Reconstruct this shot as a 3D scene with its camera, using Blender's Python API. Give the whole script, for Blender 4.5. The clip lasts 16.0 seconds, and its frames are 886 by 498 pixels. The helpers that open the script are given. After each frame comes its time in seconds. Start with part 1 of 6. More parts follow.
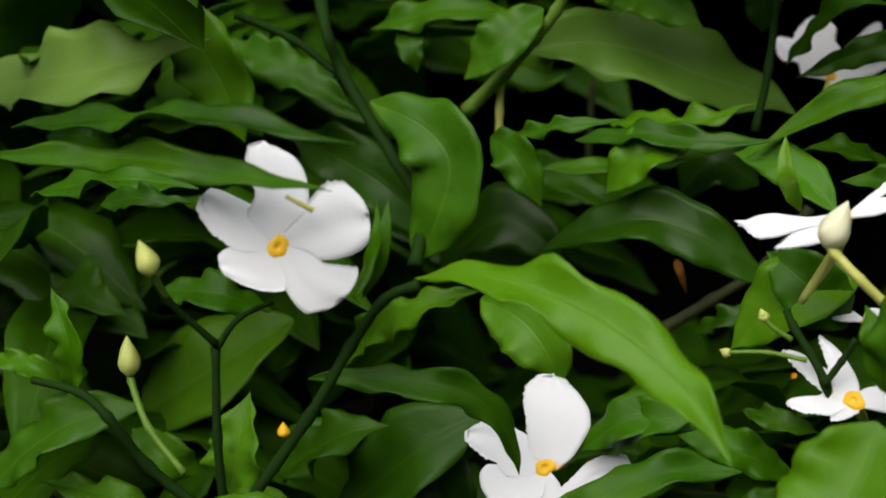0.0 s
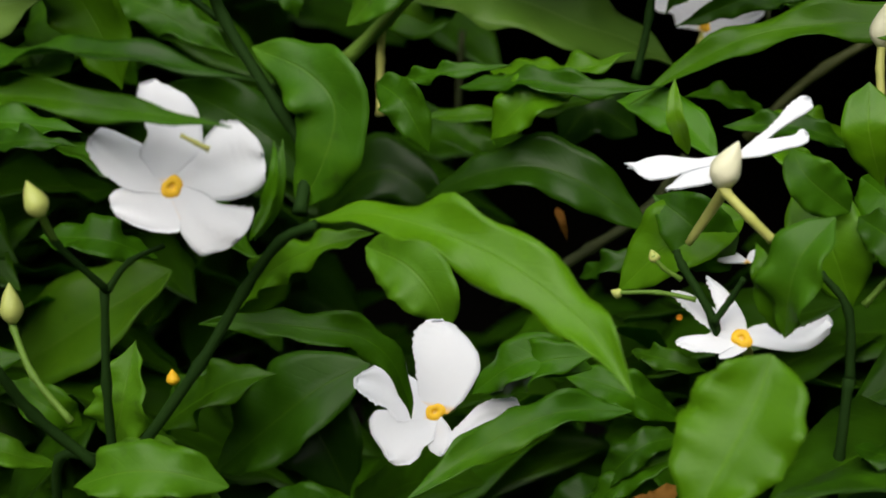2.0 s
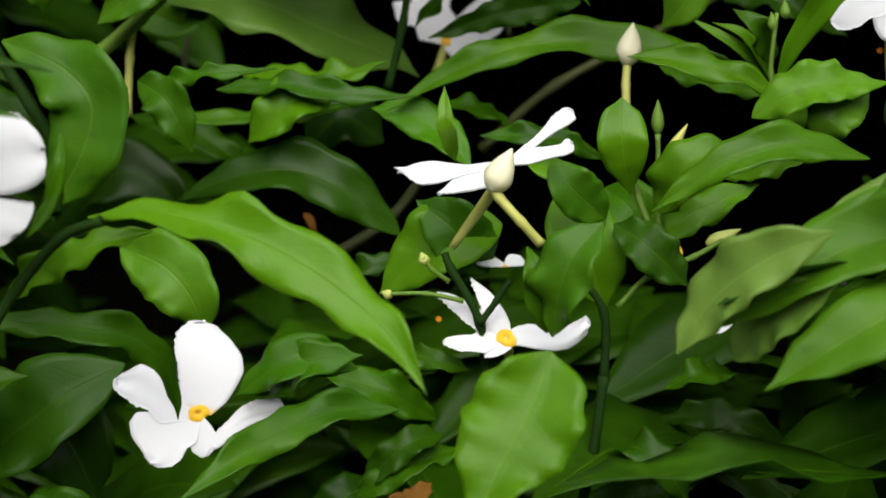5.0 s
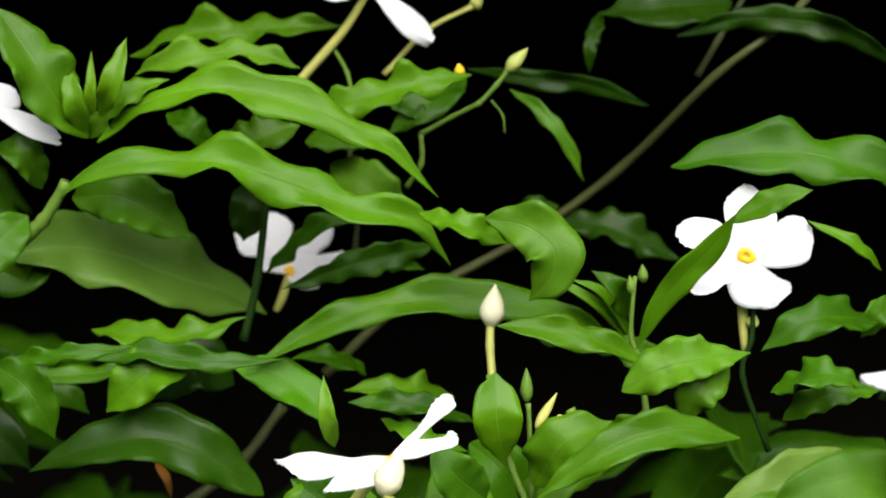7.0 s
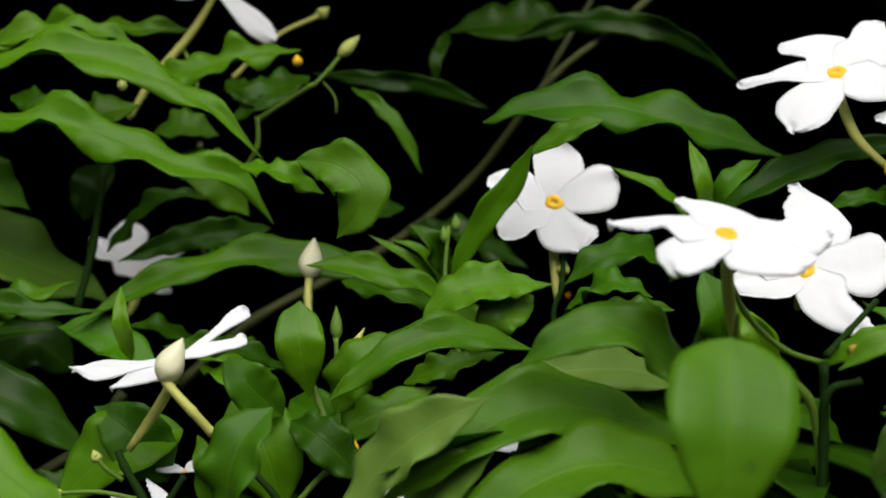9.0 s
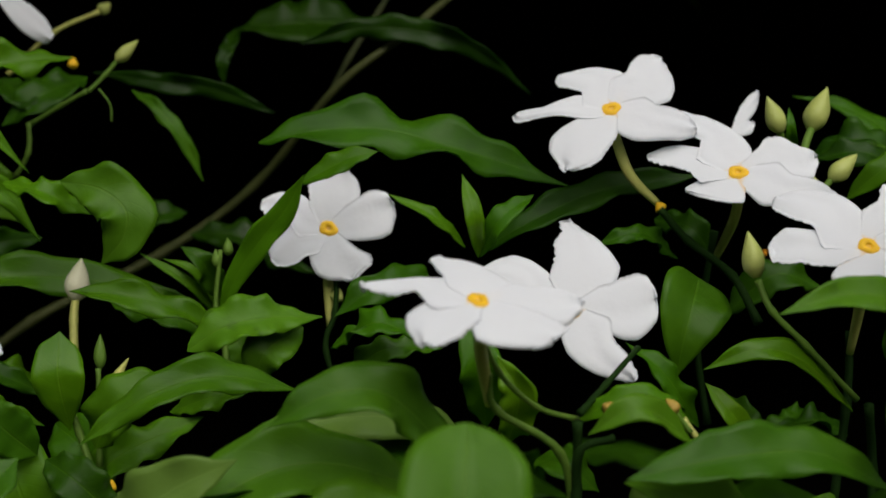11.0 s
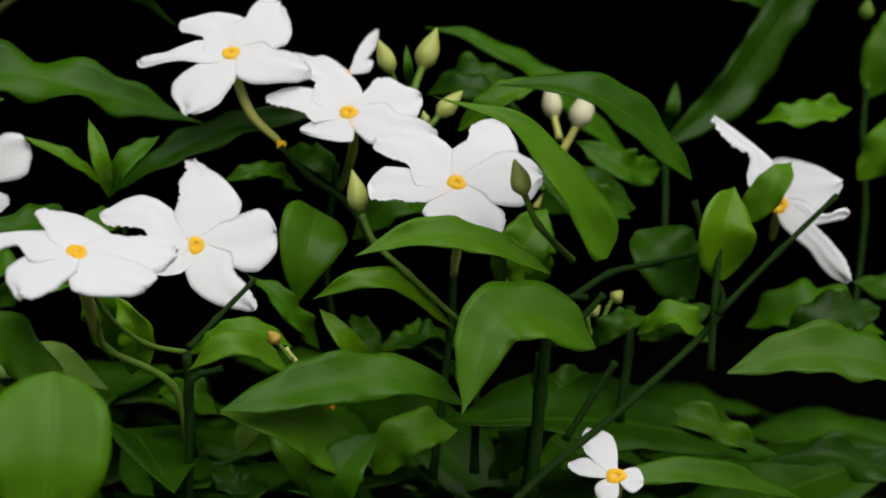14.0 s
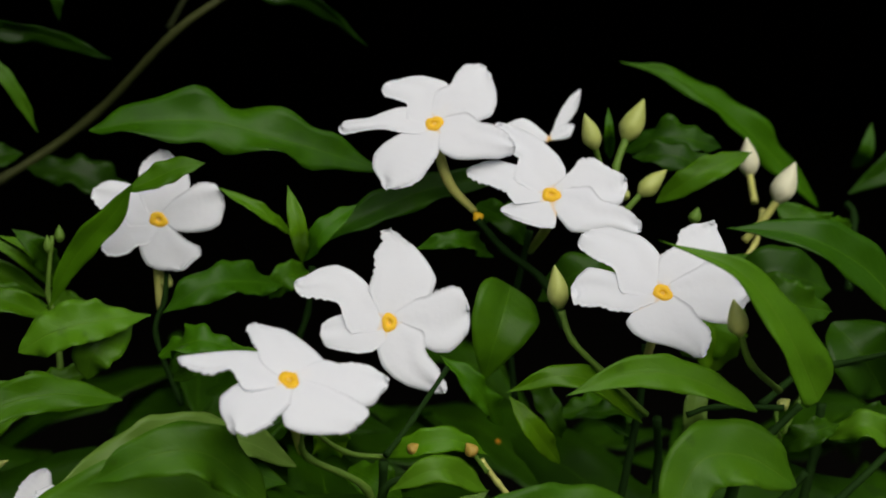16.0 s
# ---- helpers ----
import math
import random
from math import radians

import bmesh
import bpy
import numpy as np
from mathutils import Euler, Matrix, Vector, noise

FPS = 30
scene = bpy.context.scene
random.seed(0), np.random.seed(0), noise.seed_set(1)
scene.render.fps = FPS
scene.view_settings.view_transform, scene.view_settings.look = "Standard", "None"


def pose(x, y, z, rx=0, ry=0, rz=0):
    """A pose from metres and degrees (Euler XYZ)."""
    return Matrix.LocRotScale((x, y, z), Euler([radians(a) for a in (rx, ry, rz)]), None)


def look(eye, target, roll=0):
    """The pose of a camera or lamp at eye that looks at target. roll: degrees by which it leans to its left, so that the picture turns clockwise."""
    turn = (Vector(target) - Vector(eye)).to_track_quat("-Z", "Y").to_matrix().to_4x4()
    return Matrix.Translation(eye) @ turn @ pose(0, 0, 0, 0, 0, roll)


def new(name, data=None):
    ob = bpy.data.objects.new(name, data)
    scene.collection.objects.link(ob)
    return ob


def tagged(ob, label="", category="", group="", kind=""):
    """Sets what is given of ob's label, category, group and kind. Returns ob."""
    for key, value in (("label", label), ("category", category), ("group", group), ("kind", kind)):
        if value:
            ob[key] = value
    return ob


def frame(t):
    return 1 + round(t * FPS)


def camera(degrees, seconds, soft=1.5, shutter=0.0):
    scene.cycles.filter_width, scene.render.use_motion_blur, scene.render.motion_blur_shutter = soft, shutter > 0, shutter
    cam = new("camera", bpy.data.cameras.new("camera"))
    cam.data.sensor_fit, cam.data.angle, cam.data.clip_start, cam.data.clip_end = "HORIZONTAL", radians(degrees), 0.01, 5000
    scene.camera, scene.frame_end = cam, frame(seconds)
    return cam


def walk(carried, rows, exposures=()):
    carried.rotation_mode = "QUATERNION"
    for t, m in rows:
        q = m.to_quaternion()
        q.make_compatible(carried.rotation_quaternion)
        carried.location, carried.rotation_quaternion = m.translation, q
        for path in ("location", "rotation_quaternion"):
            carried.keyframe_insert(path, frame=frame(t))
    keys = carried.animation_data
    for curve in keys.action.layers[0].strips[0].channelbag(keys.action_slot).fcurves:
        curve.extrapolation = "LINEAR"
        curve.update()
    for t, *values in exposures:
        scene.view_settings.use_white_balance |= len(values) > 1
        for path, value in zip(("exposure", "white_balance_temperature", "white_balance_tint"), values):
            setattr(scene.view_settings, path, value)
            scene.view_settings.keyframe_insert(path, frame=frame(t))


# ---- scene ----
cam = camera(32, 16.0, soft=1.8)
cam.data.dof.use_dof, cam.data.dof.focus_distance, cam.data.dof.aperture_fstop = True, 0.40, 14.0
PATH = [
    (0, look((0.1806, -0.3849, 1.0400), (0.0075, 0.0069, 1.0022), -1.77)),
    (0.5, look((0.1977, -0.3855, 1.0314), (0.0207, 0.0050, 0.9979), -1.51)),
    (1, look((0.1699, -0.3823, 1.0480), (0.0185, 0.0173, 0.9997), -0.74)),
    (1.5, look((0.1800, -0.3958, 1.0195), (0.0236, 0.0033, 0.9851), -1.30)),
    (2, look((0.1679, -0.3887, 1.0330), (0.0363, 0.0180, 0.9862), -1.48)),
    (2.5, look((0.1547, -0.3952, 1.0259), (0.0604, 0.0221, 0.9829), -0.37)),
    (3, look((0.1517, -0.3994, 1.0175), (0.0677, 0.0203, 0.9763), -0.79)),
    (3.5, look((0.1442, -0.4010, 1.0153), (0.0631, 0.0191, 0.9725), 0.42)),
    (4, look((0.1411, -0.4005, 1.0171), (0.0873, 0.0237, 0.9723), 0.15)),
    (6.3, look((0.1403, -0.4070, 1.0439), (0.1235, 0.0220, 1.0202), 1.86)),
    (6.5, look((0.1203, -0.4202, 1.0430), (0.1310, 0.0096, 1.0353), 0.53)),
    (7, look((0.1068, -0.3959, 1.0909), (0.1383, 0.0320, 1.0617), -0.27)),
    (7.5, look((0.1519, -0.3959, 1.1060), (0.1591, 0.0315, 1.0591), -5.25)),
    (8, look((0.1601, -0.3938, 1.0902), (0.1706, 0.0346, 1.0542), -2.47)),
    (8.2, look((0.1509, -0.3993, 1.0673), (0.1741, 0.0298, 1.0517), -1.26)),
    (10.3, look((0.1873, -0.4139, 0.9600), (0.2154, 0.0087, 1.0343), 1.26)),
    (10.5, look((0.1687, -0.4154, 0.9801), (0.2255, 0.0073, 1.0351), -0.43)),
    (11, look((0.1842, -0.4065, 1.0285), (0.2540, 0.0171, 1.0533), 0.31)),
    (11.5, look((0.1817, -0.4072, 1.0303), (0.2962, 0.0065, 1.0559), 0.39)),
    (12, look((0.1847, -0.4251, 1.0531), (0.3196, -0.0168, 1.0468), -0.64)),
    (12.5, look((0.2116, -0.4354, 1.0620), (0.3407, -0.0256, 1.0449), -0.09)),
    (13, look((0.1999, -0.4340, 1.0432), (0.3459, -0.0296, 1.0469), -0.61)),
    (13.5, look((0.2107, -0.4422, 1.0471), (0.3600, -0.0391, 1.0374), -1.73)),
    (14, look((0.2167, -0.4453, 1.0435), (0.3486, -0.0362, 1.0334), -1.47)),
    (14.5, look((0.1825, -0.4196, 1.1084), (0.3244, -0.0190, 1.0429), 1.80)),
    (15, look((0.2096, -0.4392, 1.0918), (0.3098, -0.0229, 1.0521), 0.17)),
    (15.5, look((0.2165, -0.4375, 1.1007), (0.3093, -0.0201, 1.0555), -0.04)),
    (16, look((0.1925, -0.4236, 1.1184), (0.2985, -0.0115, 1.0567), 2.25)),
]
EXPOSURES = [(0.0, -0.21), (2.5, -0.22), (4.2, -0.16), (6.3, 0.48), (7.0, 0.52), (8.2, 0.04), (10.3, -0.78), (11.0, -0.96), (11.5, -0.98), (12.5, -0.9), (13.5, -0.70), (14.5, -0.82), (16.0, -0.93)]
walk(cam, PATH, EXPOSURES)
SKY, SUN = 0.075, 4.0

# ---- light ----
world = bpy.data.worlds.new("overcast_sky")
scene.world = world
world.use_nodes = True
wn = world.node_tree
sky = wn.nodes.new("ShaderNodeTexSky")
sky.sky_type, sky.sun_disc = "NISHITA", False
sky.sun_elevation, sky.sun_rotation = radians(43), radians(176)
sky.air_density, sky.dust_density, sky.ozone_density = 0.7, 8.0, 0.3
wn.nodes["Background"].inputs["Strength"].default_value = SKY
wn.links.new(sky.outputs["Color"], wn.nodes["Background"].inputs["Color"])
sun = new("sun", bpy.data.lights.new("sun", "SUN"))
sun.data.energy, sun.data.angle, sun.data.color = SUN, radians(70), (1.0, 0.99, 0.97)
sun.matrix_world = look((0.30, -2.2, 3.1), (0.15, 0.0, 1.0))


# ---- materials ----
def material(name):
    m = bpy.data.materials.new(name)
    m.use_nodes = True
    nt = m.node_tree
    return m, nt, nt.nodes["Principled BSDF"], nt.nodes["Material Output"]


def node(nt, kind, **values):
    n = nt.nodes.new(kind)
    for key, value in values.items():
        n.inputs[key].default_value = value
    return n


def math_node(nt, op, a, b=0.0, clamp=False):
    n = nt.nodes.new("ShaderNodeMath")
    n.operation, n.use_clamp = op, clamp
    for i, v in enumerate((a, b)):
        if isinstance(v, (int, float)):
            n.inputs[i].default_value = v
        else:
            nt.links.new(v, n.inputs[i])
    return n.outputs[0]


def mix(nt, fac, a, b):
    n = nt.nodes.new("ShaderNodeMix")
    n.data_type = "RGBA"
    for sock, v in ((n.inputs[0], fac), (n.inputs[6], a), (n.inputs[7], b)):
        if isinstance(v, (int, float)):
            sock.default_value = v
        elif isinstance(v, tuple):
            sock.default_value = (*v, 1)
        else:
            nt.links.new(v, sock)
    return n.outputs[2]


def blade(name, dark, light, vein, rough, coat, thin=0.22, spots=None):
    """Leaf surface: two-scale colour, midrib and side veins by the blade's own coordinates, waxy gloss, light passing through."""
    m, nt, bsdf, out = material(name)
    uv = nt.nodes.new("ShaderNodeUVMap")
    sep = nt.nodes.new("ShaderNodeSeparateXYZ")
    nt.links.new(uv.outputs[0], sep.inputs[0])
    info = nt.nodes.new("ShaderNodeObjectInfo")
    geo = nt.nodes.new("ShaderNodeNewGeometry")
    off = math_node(nt, "ABSOLUTE", math_node(nt, "SUBTRACT", sep.outputs[0], 0.5))
    rib = math_node(nt, "SUBTRACT", 1.0, math_node(nt, "DIVIDE", off, 0.028), True)
    wob = node(nt, "ShaderNodeTexNoise", Scale=60.0, Detail=2.0)
    nt.links.new(geo.outputs["Position"], wob.inputs["Vector"])
    run = math_node(nt, "SUBTRACT", math_node(nt, "MULTIPLY", sep.outputs[1], 13.0), math_node(nt, "MULTIPLY", off, 4.2))
    run = math_node(nt, "ADD", run, math_node(nt, "MULTIPLY", wob.outputs[0], 0.5))
    saw = math_node(nt, "ABSOLUTE", math_node(nt, "SUBTRACT", math_node(nt, "FRACT", run), 0.5))
    side = math_node(nt, "SUBTRACT", 1.0, math_node(nt, "DIVIDE", saw, 0.09), True)
    fine = node(nt, "ShaderNodeTexNoise", Scale=900.0, Detail=4.0)
    broad = node(nt, "ShaderNodeTexNoise", Scale=45.0, Detail=3.0, Roughness=0.6)
    for n in (fine, broad):
        nt.links.new(geo.outputs["Position"], n.inputs["Vector"])
    tone = math_node(nt, "ADD", math_node(nt, "MULTIPLY", broad.outputs[0], 0.9),
                     math_node(nt, "SUBTRACT", math_node(nt, "MULTIPLY", info.outputs["Random"], 1.1), 0.55), True)
    col = mix(nt, tone, dark, light)
    olive = math_node(nt, "MULTIPLY", math_node(nt, "FRACT", math_node(nt, "MULTIPLY", info.outputs["Random"], 7.31)), 0.3)
    col = mix(nt, olive, col, (light[0] * 0.95, light[1] * 0.68, light[2]))
    blotch = node(nt, "ShaderNodeTexNoise", Scale=22.0, Detail=4.0, Roughness=0.65)
    nt.links.new(geo.outputs["Position"], blotch.inputs["Vector"])
    col = mix(nt, math_node(nt, "MULTIPLY", math_node(nt, "SUBTRACT", blotch.outputs[0], 0.5, True), 2.0, True), col, (light[0] * 1.3, light[1] * 1.15, light[2] * 1.3))
    col = mix(nt, math_node(nt, "MULTIPLY", fine.outputs[0], 0.22), col, dark)
    col = mix(nt, math_node(nt, "MULTIPLY", side, 0.03), col, vein)
    col = mix(nt, math_node(nt, "MULTIPLY", rib, 0.28), col, vein)
    if spots:
        blot = node(nt, "ShaderNodeTexNoise", Scale=160.0, Detail=3.0)
        nt.links.new(geo.outputs["Position"], blot.inputs["Vector"])
        col = mix(nt, math_node(nt, "MULTIPLY", math_node(nt, "SUBTRACT", blot.outputs[0], 0.62, True), 4.0, True), col, spots)
    nt.links.new(col, bsdf.inputs["Base Color"])
    nt.links.new(math_node(nt, "ADD", rough - 0.06, math_node(nt, "ADD", math_node(nt, "MULTIPLY", fine.outputs[0], 0.12), math_node(nt, "MULTIPLY", broad.outputs[0], 0.16))), bsdf.inputs["Roughness"])
    bsdf.inputs["Specular IOR Level"].default_value = 0.2
    bsdf.inputs["Coat Weight"].default_value = coat
    bsdf.inputs["Coat Roughness"].default_value = 0.3
    height = math_node(nt, "SUBTRACT", math_node(nt, "MULTIPLY", fine.outputs[0], 0.25), math_node(nt, "ADD", math_node(nt, "MULTIPLY", side, 0.12), math_node(nt, "MULTIPLY", rib, 0.7)))
    swell = node(nt, "ShaderNodeTexNoise", Scale=55.0, Detail=1.0)
    nt.links.new(geo.outputs["Position"], swell.inputs["Vector"])
    billow = node(nt, "ShaderNodeBump", Strength=0.8, Distance=0.0036)
    nt.links.new(swell.outputs[0], billow.inputs["Height"])
    bump = node(nt, "ShaderNodeBump", Strength=0.4, Distance=0.0006)
    nt.links.new(height, bump.inputs["Height"])
    nt.links.new(billow.outputs[0], bump.inputs["Normal"])
    nt.links.new(bump.outputs[0], bsdf.inputs["Normal"])
    through_light = nt.nodes.new("ShaderNodeBsdfTranslucent")
    nt.links.new(mix(nt, 0.35, col, (0.12, 0.40, 0.005)), through_light.inputs["Color"])
    both = node(nt, "ShaderNodeMixShader", Fac=thin)
    nt.links.new(bsdf.outputs[0], both.inputs[1])
    nt.links.new(through_light.outputs[0], both.inputs[2])
    nt.links.new(both.outputs[0], out.inputs[0])
    return m


LEAF_TOP = blade("leaf_upper_side", (0.0134, 0.0556, 0.0004), (0.0571, 0.2016, 0.0006), (0.1094, 0.2730, 0.0032), 0.38, 0.04)
LEAF_UNDER = blade("leaf_under_side", (0.0244, 0.1103, 0.0012), (0.0541, 0.1890, 0.0024), (0.1135, 0.2415, 0.0160), 0.5, 0.0)
YOUNG_TOP = blade("young_leaf", (0.0698, 0.2100, 0.0016), (0.1440, 0.3570, 0.0040), (0.2270, 0.4410, 0.0360), 0.34, 0.2, 0.3)
# lighter copy of the leaf colour, for leaves that stand brighter lit
LIT_TOP = blade("lit_leaf", (0.0314, 0.1155, 0.0012), (0.0960, 0.2783, 0.0028), (0.1484, 0.3465, 0.0120), 0.36, 0.08, 0.25)
DULL_TOP = blade("older_leaf", (0.0349, 0.1281, 0.0016), (0.0943, 0.2572, 0.0056), (0.1397, 0.2730, 0.0240), 0.42, 0.08, 0.2, (0.0262, 0.0630, 0.0060))
DEAD_TOP = blade("withered_leaf", (0.30, 0.13, 0.015), (0.45, 0.24, 0.04), (0.35, 0.18, 0.05), 0.6, 0.0, 0.25, (0.12, 0.05, 0.02))
# darkened copy of the leaf colour, in place of shade farther back
SHADED_TOP = blade("shaded_leaf", (0.0085, 0.0357, 0.0004), (0.0316, 0.1134, 0.0012), (0.0729, 0.1680, 0.0040), 0.34, 0.04)
# paled leaf colour with the sheen of brightly lit leaves mixed in
SHEEN_TOP = blade("pale_sheen_leaf", (0.095, 0.21, 0.022), (0.185, 0.35, 0.055), (0.24, 0.40, 0.09), 0.4, 0.1, 0.2)
LEAVES = {"pale": SHEEN_TOP, "deep": SHADED_TOP, "leaf": LEAF_TOP, "young": YOUNG_TOP, "fresh": LIT_TOP, "dull": DULL_TOP, "dead": DEAD_TOP}


def soft_surface(name, a, b, rough, scale, thin=0.0, glow=(1, 1, 1), bump_size=0.0003, spec=0.4):
    """Plain organic surface: colour varies at two scales, fine relief, and light may pass through."""
    m, nt, bsdf, out = material(name)
    geo = nt.nodes.new("ShaderNodeNewGeometry")
    one = node(nt, "ShaderNodeTexNoise", Scale=scale, Detail=4.0)
    two = node(nt, "ShaderNodeTexNoise", Scale=scale * 9, Detail=3.0)
    for n in (one, two):
        nt.links.new(geo.outputs["Position"], n.inputs["Vector"])
    fac = math_node(nt, "ADD", math_node(nt, "MULTIPLY", one.outputs[0], 0.75), math_node(nt, "MULTIPLY", two.outputs[0], 0.35), True)
    col = mix(nt, fac, a, b)
    nt.links.new(col, bsdf.inputs["Base Color"])
    bsdf.inputs["Roughness"].default_value = rough
    bsdf.inputs["Specular IOR Level"].default_value = spec
    bump = node(nt, "ShaderNodeBump", Strength=0.4, Distance=bump_size)
    nt.links.new(two.outputs[0], bump.inputs["Height"])
    nt.links.new(bump.outputs[0], bsdf.inputs["Normal"])
    if thin:
        t = nt.nodes.new("ShaderNodeBsdfTranslucent")
        t.inputs["Color"].default_value = (*glow, 1)
        both = node(nt, "ShaderNodeMixShader", Fac=thin)
        nt.links.new(bsdf.outputs[0], both.inputs[1])
        nt.links.new(t.outputs[0], both.inputs[2])
        nt.links.new(both.outputs[0], out.inputs[0])
    return m


def tint_foot(mat, tint):
    """The petals' foot is tinted by the throat."""
    nt = mat.node_tree
    bsdf = nt.nodes["Principled BSDF"]
    uv = nt.nodes.new("ShaderNodeUVMap")
    sep = nt.nodes.new("ShaderNodeSeparateXYZ")
    nt.links.new(uv.outputs[0], sep.inputs[0])
    foot = math_node(nt, "MULTIPLY", math_node(nt, "SUBTRACT", 0.10, sep.outputs[1], True), 11.0, True)
    nt.links.new(mix(nt, foot, bsdf.inputs["Base Color"].links[0].from_socket, tint), bsdf.inputs["Base Color"])


PETAL = soft_surface("white_petal", (0.87, 0.905, 0.95), (0.93, 0.96, 0.99), 0.6, 70, 0.28, (0.93, 0.95, 0.98), 0.0002, 0.2)
tint_foot(PETAL, (0.90, 0.52, 0.03))
THROAT = soft_surface("orange_throat", (0.82, 0.42, 0.006), (0.92, 0.60, 0.02), 0.6, 400)
PORE = soft_surface("orange_pore", (0.60, 0.22, 0.006), (0.74, 0.34, 0.01), 0.7, 500)
BUD = soft_surface("cream_bud", (0.72, 0.72, 0.46), (0.88, 0.87, 0.64), 0.5, 160, 0.12, (0.7, 0.7, 0.45))
GREEN_BUD = soft_surface("green_bud", (0.36, 0.44, 0.08), (0.56, 0.61, 0.19), 0.45, 160, 0.1, (0.4, 0.5, 0.1))
TUBE = soft_surface("yellow_green_tube", (0.40, 0.44, 0.08), (0.58, 0.58, 0.18), 0.5, 120)
GREEN_STEM = soft_surface("green_stem", (0.065, 0.15, 0.018), (0.15, 0.26, 0.035), 0.5, 90, spec=0.2)
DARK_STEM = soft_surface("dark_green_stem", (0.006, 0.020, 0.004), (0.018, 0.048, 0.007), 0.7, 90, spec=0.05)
WOODY = soft_surface("woody_stem", (0.024, 0.040, 0.009), (0.058, 0.070, 0.019), 0.75, 120, bump_size=0.001)
OCHRE = soft_surface("ochre_bud", (0.30, 0.20, 0.02), (0.48, 0.33, 0.06), 0.6, 300)
BROWN_STEM = soft_surface("greenish_brown_stem", (0.034, 0.046, 0.010), (0.080, 0.092, 0.022), 0.6, 120)
SOIL = soft_surface("damp_soil", (0.02, 0.014, 0.009), (0.05, 0.034, 0.02), 0.9, 25, bump_size=0.02, spec=0.2)
# near-black base colour paints the deep shade behind the shrubs
SHADE_BLACK = soft_surface("shade_black_wall", (0.003, 0.003, 0.0025), (0.009, 0.008, 0.0065), 0.9, 4, bump_size=0.004, spec=0.03)
# dark surface of the added screen behind the camera
BLOCKER = soft_surface("light_blocker", (0.015, 0.04, 0.01), (0.05, 0.09, 0.02), 0.8, 6, bump_size=0.05, spec=0.2)


# ---- builders ----
def part(name, verts, faces, mats, parent, at, label="", uvs=None, which=None):
    """One mesh object under a thing or a part, its origin at the place given."""
    me = bpy.data.meshes.new(name)
    at = Vector(at)
    me.from_pydata([tuple(Vector(v) - at) for v in verts], [], faces)
    for m in mats:
        me.materials.append(m)
    me.polygons.foreach_set("use_smooth", [True] * len(faces))
    if which is not None:
        me.polygons.foreach_set("material_index", which)
    if uvs is not None:
        layer = me.uv_layers.new(name="UVMap")
        loops = np.zeros(len(me.loops), dtype=np.int32)
        me.loops.foreach_get("vertex_index", loops)
        layer.data.foreach_set("uv", np.asarray(uvs, dtype=np.float32)[loops].ravel())
    me.update()
    ob = new(name, me)
    ob.parent = parent
    base = parent.location if parent.parent is None else parent.parent.location + parent.location
    ob.location = at - base
    return tagged(ob, label)


def curve_points(pts, per=6):
    """A smooth line through the points given."""
    p = [Vector(q) for q in pts]
    p = [p[0] * 2 - p[1]] + p + [p[-1] * 2 - p[-2]]
    out = []
    for i in range(1, len(p) - 2):
        a, b, c, d = p[i - 1:i + 3]
        for k in range(per):
            t = k / per
            out.append(0.5 * (2 * b + (c - a) * t + (2 * a - 5 * b + 4 * c - d) * t * t + (3 * b - a - 3 * c + d) * t ** 3))
    return out + [p[-2]]


